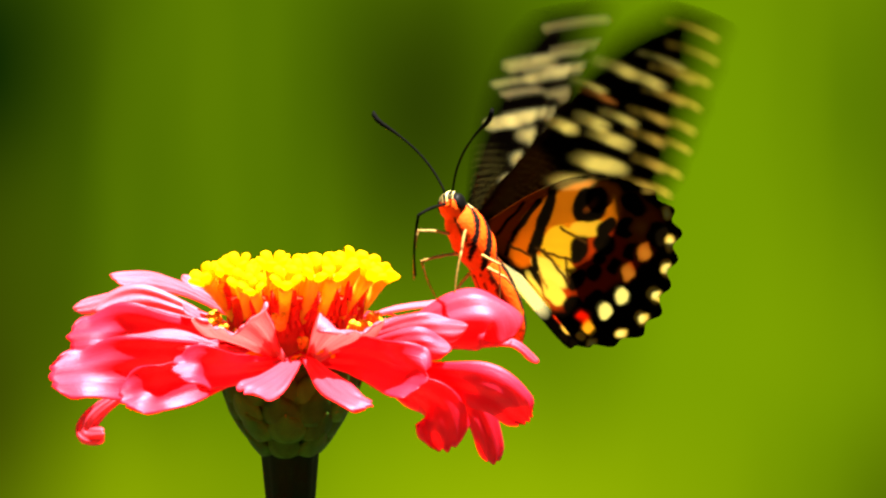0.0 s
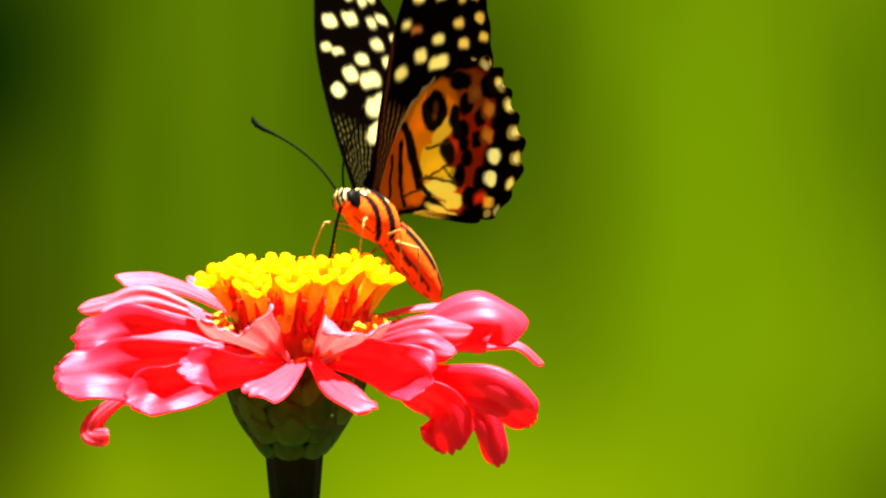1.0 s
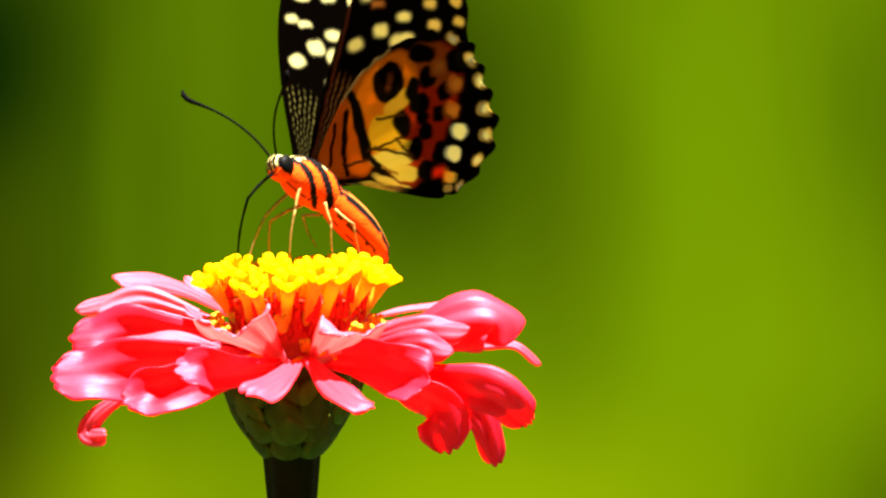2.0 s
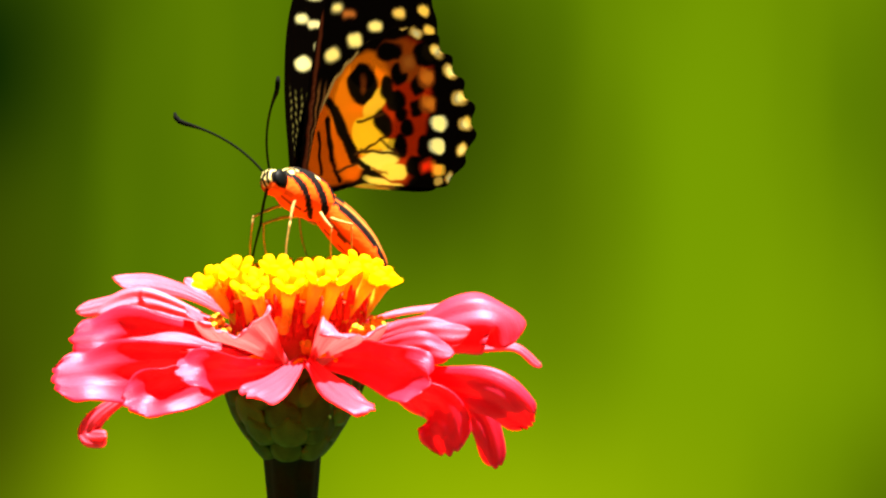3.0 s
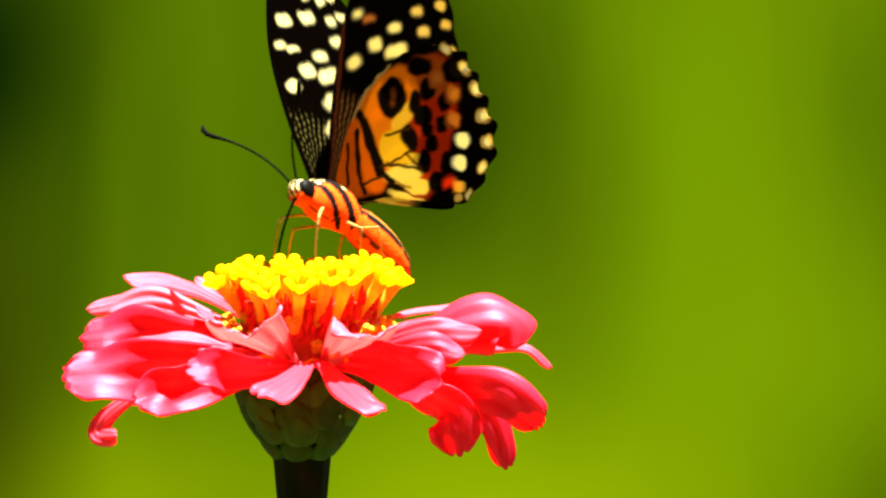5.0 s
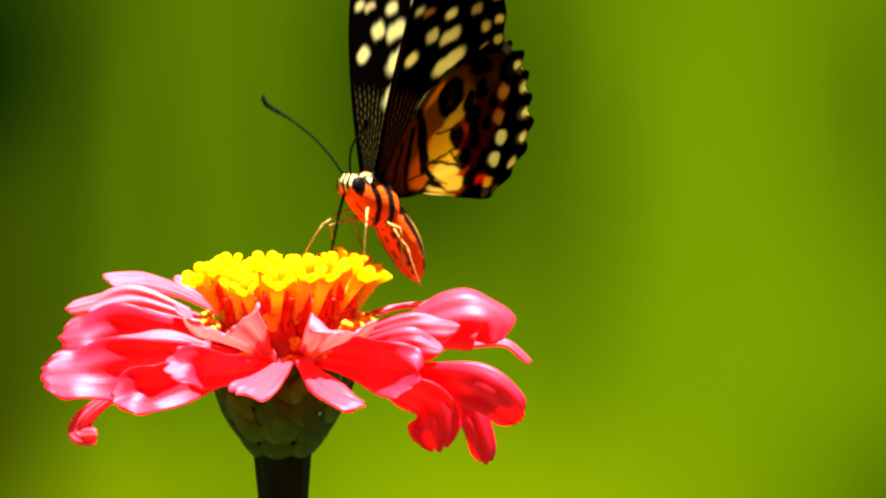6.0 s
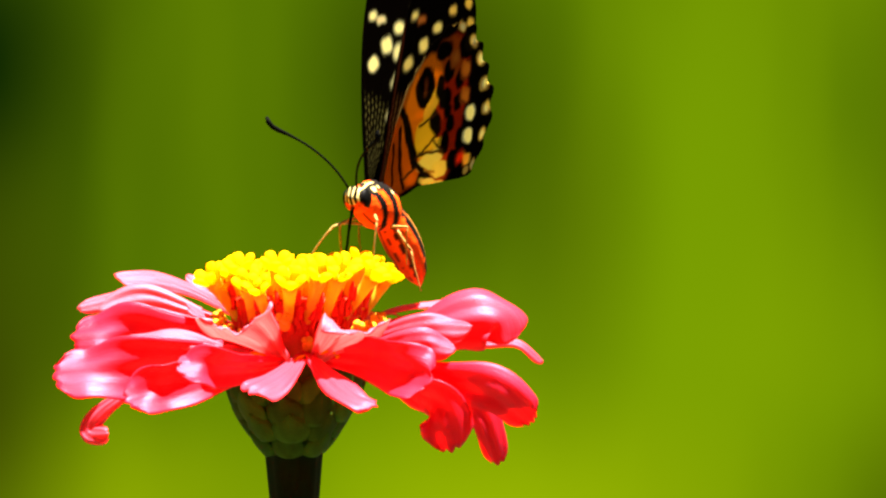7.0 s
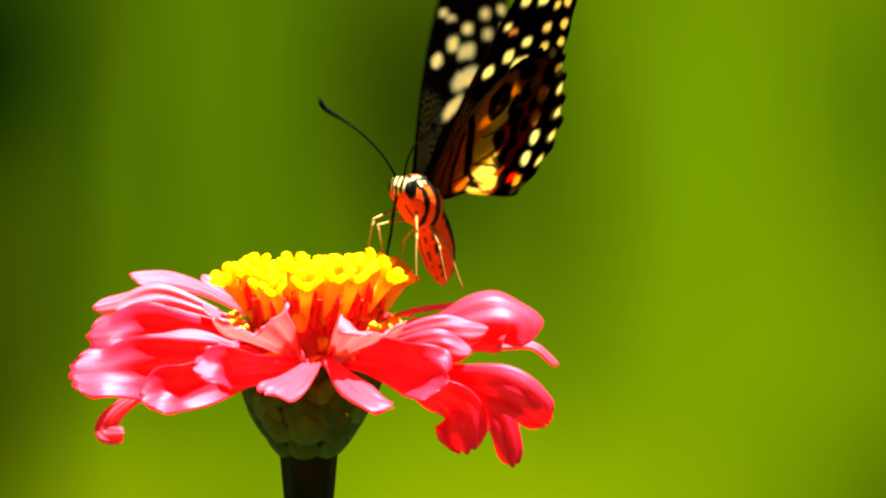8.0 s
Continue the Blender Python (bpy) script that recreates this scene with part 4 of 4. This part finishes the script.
# ---- what moves ----
# seconds; the butterfly's place in millimetres from FOCUS; its turn in degrees; how far the left and the right wings are open; sweep of the forewings
FLIGHT = (
    (0, 4.4, 0.1, 2.0, 25.0, -40.6, -135.3, 44.0, -8.0, -14.0, -4, 20, 4, 10, 14, 53, 14),
    (0.033, 4.2, 0.1, 1.9, 25.0, -41.0, -135.2, 44.0, -8.0, -14.0, -28, 20, 4, 8, 14, 52, 14),
    (0.067, 4.1, 0.1, 1.8, 25.0, -41.2, -135.1, 44.0, -8.0, -14.0, -30, 20, 4, 8, 14, 52, 14),
    (0.1, 3.9, 0.2, 1.6, 25.0, -41.5, -135.0, 44.0, -6.0, -14.0, -8, 20, 4, 7, 14, 51, 14),
    (0.133, 3.0, 0.3, 2.2, 25.0, -39.0, -134.6, 41.0, -2.0, -10.0, 14, 20, 4, 6, 15, 50, 14),
    (0.2, -1.7, 0.8, 4.1, 24.5, -29.7, -133.5, 33.0, 7.0, -8.0, -2, 22, 4, 1, 17, 47, 13),
    (0.233, -3.6, 1.0, 4.5, 22.9, -24.3, -135.0, 34.0, 9.0, -6.0, -22, 21, 4, 0, 18, 46, 13),
    (0.3, -7.3, 1.3, 4.8, 19.6, -13.6, -138.2, 39.9, 11.7, -0.8, 0, 13, 4, -3, 19, 44, 13),
    (0.4, -8.4, 2.8, 3.2, 18.7, -14.3, -135.0, 28.6, 19.9, -16.3, 0, 15, -2, -5, 13, 41, 12),
    (0.5, -7.2, 2.7, 3.5, 18.8, -13.5, -133.3, 24.6, 14.4, -11.8, 0, 12, -2, -6, 15, 38, 12),
    (0.6, -7.1, 1.5, 7.1, 15.4, -27.0, -134.2, 19.1, 10.9, -0.8, 0, 8, 14, 14, -7, 35, 11),
    (0.8, -8.9, 0.8, 7.3, 13.7, -20.7, -131.8, 26.8, 11.2, -0.4, 0, 0, 7, 9, -1, 30, 10),
    (0.9, -10.7, -0.8, 4.7, 12.0, -5.6, -126.5, 18.9, 15.6, -6.1, 0, -2, 0, -1, -16, 27, 10),
    (1, -10.4, 0.0, 5.6, 16.8, -8.3, -125.8, 16.3, 11.2, -2.6, 0, -5, -2, -10, 10, 24, 9),
    (1.2, -11.7, 1.1, 8.0, 14.9, -21.1, -137.2, 7.9, 9.4, -0.3, 0, -3, 7, 14, -3, 18, 9),
    (1.4, -14.7, 0.8, 4.9, 13.9, -2.4, -134.1, 18.3, 9.4, -3.7, 0, -1, -1, -4, -2, 25, 11),
    (1.5, -14.5, 0.6, 6.7, 17.0, -6.9, -133.1, 8.7, 13.8, -1.4, 0, -16, -21, 2, 4, 28, 12),
    (1.6, -14.5, 1.1, 10.2, 22.2, -22.0, -141.7, 37.8, 9.9, -0.1, 0, 5, 10, 10, 8, 32, 13),
    (1.7, -15.9, 0.6, 10.5, 21.9, -16.9, -137.5, 33.9, 8.8, 0.0, 0, 6, 7, 1, 9, 31, 13),
    (2.8, -21.7, 1.3, 9.0, 17.6, -4.6, -133.2, 12.9, 2.2, 4.5, 0, -1, 1, 5, -4, 18, 12),
    (3, -20.4, 1.0, 8.7, 19.2, -4.4, -133.0, 11.8, 0.2, 5.5, 0, -10, -9, 3, -6, 13, 10),
    (3.2, -21.2, 0.8, 7.9, 15.1, 3.9, -134.4, 4.5, 3.4, 7.7, 0, -10, -6, 4, -7, 2, 8),
    (3.5, -20.3, 0.1, 7.3, 16.6, 5.8, -134.1, 5.3, 3.1, 7.9, 0, -12, -11, 0, -7, -4, 5),
    (3.7, -20.1, 0.8, 7.4, 15.1, 5.5, -134.2, 4.8, 7.0, 8.1, 0, -9, -5, 3, -7, -0, 5),
    (3.8, -19.6, 1.5, 8.4, 22.2, -3.0, -139.6, 13.9, 6.8, 0.8, 0, -2, 2, 8, 2, 20, 13),
    (3.9, -18.3, 1.6, 9.4, 26.6, -16.2, -148.1, 26.6, 3.0, 7.3, 0, 4, 9, 11, 16, 31, 17),
    (4, -18.6, 1.2, 8.6, 30.8, -16.0, -143.9, 27.9, -2.2, 7.0, 0, 1, 2, 7, 19, 32, 18),
    (4.2, -19.0, 0.8, 5.9, 26.7, -9.3, -149.7, 25.2, 0.5, 6.0, 0, 12, 4, -1, 24, 23, 16),
    (4.3, -20.0, 0.7, 5.9, 26.0, -7.8, -143.0, 12.3, 2.0, 8.0, 0, 11, 7, -4, 14, 19, 14),
    (4.5, -20.8, 0.8, 6.2, 23.3, -3.2, -138.7, 9.8, 2.5, 15.7, 0, 2, 1, -11, 15, 2, 7),
    (4.6, -21.3, 1.1, 6.4, 21.8, -3.3, -136.0, 6.5, 4.5, 8.0, 0, 9, 3, -2, -2, 4, 8),
    (4.7, -20.6, 1.1, 6.3, 22.4, -3.3, -135.2, 8.5, 5.5, 4.0, 0, 8, 4, -1, -7, 3, 6),
    (5.8, -8.1, 1.5, 12.2, 14.1, -24.9, -113.7, 40.5, 25.0, -12.7, 0, 3, 6, -6, 1, 30, 1),
    (5.9, -10.3, 1.1, 12.6, 9.4, -23.2, -118.7, 21.1, 18.0, -12.7, 0, -5, 6, 9, -18, 30, 0),
    (6, -10.1, -0.2, 8.0, 2.6, -6.0, -123.5, 15.1, 2.9, -12.7, 0, -2, 5, 7, -14, 29, 0),
    (6.1, -8.3, 2.2, 7.6, 3.7, -5.2, -120.7, 15.7, 10.4, -0.3, 0, -1, 7, 14, -32, 28, -0),
    (6.2, -6.9, 1.2, 7.8, 7.3, -5.6, -119.3, 22.3, 6.6, 2.4, 0, -4, 5, 7, -29, 28, -1),
    (6.3, -6.9, 1.7, 7.9, 6.0, -4.9, -120.0, 19.2, 1.7, 2.2, 0, -4, 6, 11, -32, 27, -1),
    (6.5, -7.6, 1.3, 7.6, 5.5, -1.4, -118.3, 13.1, 3.9, 5.9, 0, -10, 2, 8, -32, 26, -2),
    (6.8, -11.4, 1.5, 7.3, 8.8, 0.3, -115.3, 14.2, -3.5, 3.6, 0, -9, -2, 5, 26, 24, -3),
    (7, -9.8, 1.3, 7.0, 4.5, 2.4, -115.7, 9.0, 1.7, 6.1, 0, -12, -0, 3, 21, 22, -3),
    (7.2, -9.2, 1.6, 7.6, 7.5, 0.1, -114.3, 10.7, -0.4, 6.2, 0, -15, -5, 0, 26, 21, -4),
    (7.3, -8.2, 1.0, 10.6, 9.0, -20.1, -104.3, 17.4, 22.0, 0.3, 0, -16, 1, -47, 23, 20, -4),
    (7.4, -6.2, 1.0, 9.6, 4.8, -19.0, -107.5, 28.7, 16.0, -0.5, 0, -6, 4, 4, -33, 20, -5),
    (7.5, -4.9, 1.4, 9.5, 4.0, -18.9, -110.7, 17.4, 15.0, -10.1, 0, 0, 9, 11, -32, 19, -5),
    (7.6, -4.4, 1.5, 8.6, 2.2, -17.4, -114.3, 17.8, 14.0, -8.8, 0, -1, 8, 14, -33, 19, -5),
    (7.8, -4.6, 0.8, 9.3, 3.2, -16.0, -112.5, 25.3, 7.6, -8.0, 0, -1, 5, 7, -26, 19, -5),
    (8, -3.3, 0.6, 7.7, -4.5, -4.8, -117.1, 15.3, 3.6, 2.9, 0, -7, 6, 14, 11, 19, -5),
)

# seconds; sideways and upward shift of the flower's head in millimetres; its lean in degrees
SWAY = (
    (0.0, -1.10, 0.48, -0.31),
    (0.5, -0.08, 0.34, -0.06),
    (1.0, -0.38, 0.18, -0.05),
    (1.5, -0.78, 0.29, -0.18),
    (3.0, -0.72, -0.05, -0.07),
    (3.5, 0.0, 0.0, 0.0),
    (4.0, 0.31, -0.59, 0.18),
    (4.5, 0.72, -0.50, 0.18),
    (4.7, 1.60, -0.34, 0.37),
    (5.8, -2.60, 0.45, -0.42),
    (6.0, -2.23, 0.42, -0.39),
    (6.2, 1.00, 0.20, 0.0),
    (6.5, 0.53, 0.82, -0.07),
    (7.0, -0.48, 0.46, -0.19),
    (7.5, -0.41, 0.63, -0.23),
    (8.0, 1.82, 0.32, 0.17),
)


# seconds; how far the proboscis is bent at its elbow
SIP_BEND = ((0.0, 1.0), (0.2, 0.9), (0.4, 0.25), (0.5, 0.3), (0.6, 0.85), (0.8, 0.35), (1.0, 0.1), (1.2, 0.6), (1.4, 0.1), (1.6, 1.0), (1.7, 0.9),
            (2.8, 0.0), (3.6, 0.0), (3.8, 0.1), (3.9, 0.9), (4.0, 1.0), (4.2, 0.25), (4.7, 0.15), (5.8, 0.9), (6.0, 0.15), (7.2, 0.0), (7.3, 0.8), (7.5, 0.5), (7.7, 0.45), (8.0, 0.0))


# seconds; how far the right foreleg is spread
SPLAY = ((0.0, 0.2), (0.5, 0.6), (1.0, 0.5), (1.4, 0.0), (4.7, 0.0), (5.8, 1.0), (7.2, 1.0), (7.4, 0.5), (8.0, 0.4))


def motions():
    swayed = []
    base = Matrix.Translation(zinnia.location)
    for t, dx, dz, lean in SWAY:
        swayed.append((t, Matrix.Translation(HEAD + Vector((dx, 0, dz)) * MM) @ pose(0, 0, 0, 0, lean, 0) @ Matrix.Translation(-HEAD) @ base))
    walk(zinnia, swayed)
    path, wings, limbs = [], {key: [] for key in WINGS}, [([], []) for _ in LEGS]
    tail, feelers, drink, dip_in = [], ([], []), [], []
    for t, x, y, z, rx, ry, rz, left, right, sweep, fore, dip, swing, right_dip, right_swing, left_dip, left_swing in FLIGHT:
        body = Matrix.Translation(FOCUS) @ pose(x * MM, y * MM, z * MM, rx, ry, rz)
        path.append((t, body))
        for (kind, side), rows in wings.items():
            sign, opened = (1, left) if side == "left" else (-1, right)
            opened += fore if kind == "forewing" else 0
            hinge = pose(0, 0.8 * MM * sign, 0, -opened * sign)
            rows.append((t, hinge @ pose(0, 0, 0, 0, -sweep, 0) if kind == "forewing" else hinge @ pose(0, 0.35 * MM * sign, 0)))
        for ob, joint, down, side, rows in ((TAIL, TAIL_JOINT, dip, swing, tail), (FEELERS[1], FEELER_JOINT, left_dip, left_swing, feelers[0]), (FEELERS[-1], FEELER_JOINT, right_dip, right_swing, feelers[1])):
            foot = joint * MM if ob is not FEELERS[-1] else Vector((joint.x, -joint.y, joint.z)) * MM
            rows.append((t, Matrix.Translation(foot) @ pose(0, 0, 0, 0, 0, side) @ pose(0, 0, 0, 0, down, 0)))
        level = pose(0, 0, 0, 0, 0, rz)
        inward = body.inverted()
        splay = float(np.interp(t, *zip(*SPLAY)))
        for leg, (high, low) in zip(LEGS, limbs):
            reach = leg.reach + (Vector((0, -5.0 * splay, 0)) if leg is LEGS[3] else Vector())
            foot = body.translation + level @ (reach * MM)
            foot.z = footing(foot)
            foot = (inward @ foot) / MM - leg.joint
            far = min(max(foot.length, 2.5), (leg.upper + leg.lower) * 0.985)
            foot = foot.normalized()
            along = (leg.upper ** 2 - leg.lower ** 2 + far ** 2) / (2 * far)
            side = (leg.knee - foot * foot.dot(leg.knee)).normalized()
            knee = foot * along + side * math.sqrt(max(0.0, leg.upper ** 2 - along ** 2))
            turn = down_to(knee.normalized())
            high.append((t, Matrix.Translation(leg.joint * MM) @ turn))
            low.append((t, pose(0, 0, -leg.upper * MM) @ down_to(turn.inverted() @ (foot * far - knee).normalized())))
        mouth = Vector((7.6, 0, 0.2)) * MM
        bend = np.interp(t, *zip(*SIP_BEND))
        turn = inward.to_3x3()
        ahead = level.to_3x3() @ Vector((1, 0, -0.22))
        down = Vector((-0.05, 0.4, -1)) + level.to_3x3() @ Vector((0.22, 0, 0)) * (1 - bend)
        first = turn @ down.normalized().lerp(ahead.normalized(), bend).normalized()
        second = turn @ down.normalized()
        hang = down_to(first)
        drink.append((t, Matrix.Translation(mouth) @ hang))
        dip_in.append((t, pose(0, 0, -SIP_UPPER * MM) @ down_to(hang.inverted().to_3x3() @ second)))
    walk(butterfly, path)
    for key, rows in wings.items():
        walk(WINGS[key], rows)
    for leg, (high, low) in zip(LEGS, limbs):
        walk(leg.thigh, high)
        walk(leg.shin, low)
    walk(SIP, drink)
    walk(SIP_END, dip_in)
    walk(TAIL, tail)
    walk(FEELERS[1], feelers[0])
    walk(FEELERS[-1], feelers[1])


motions()
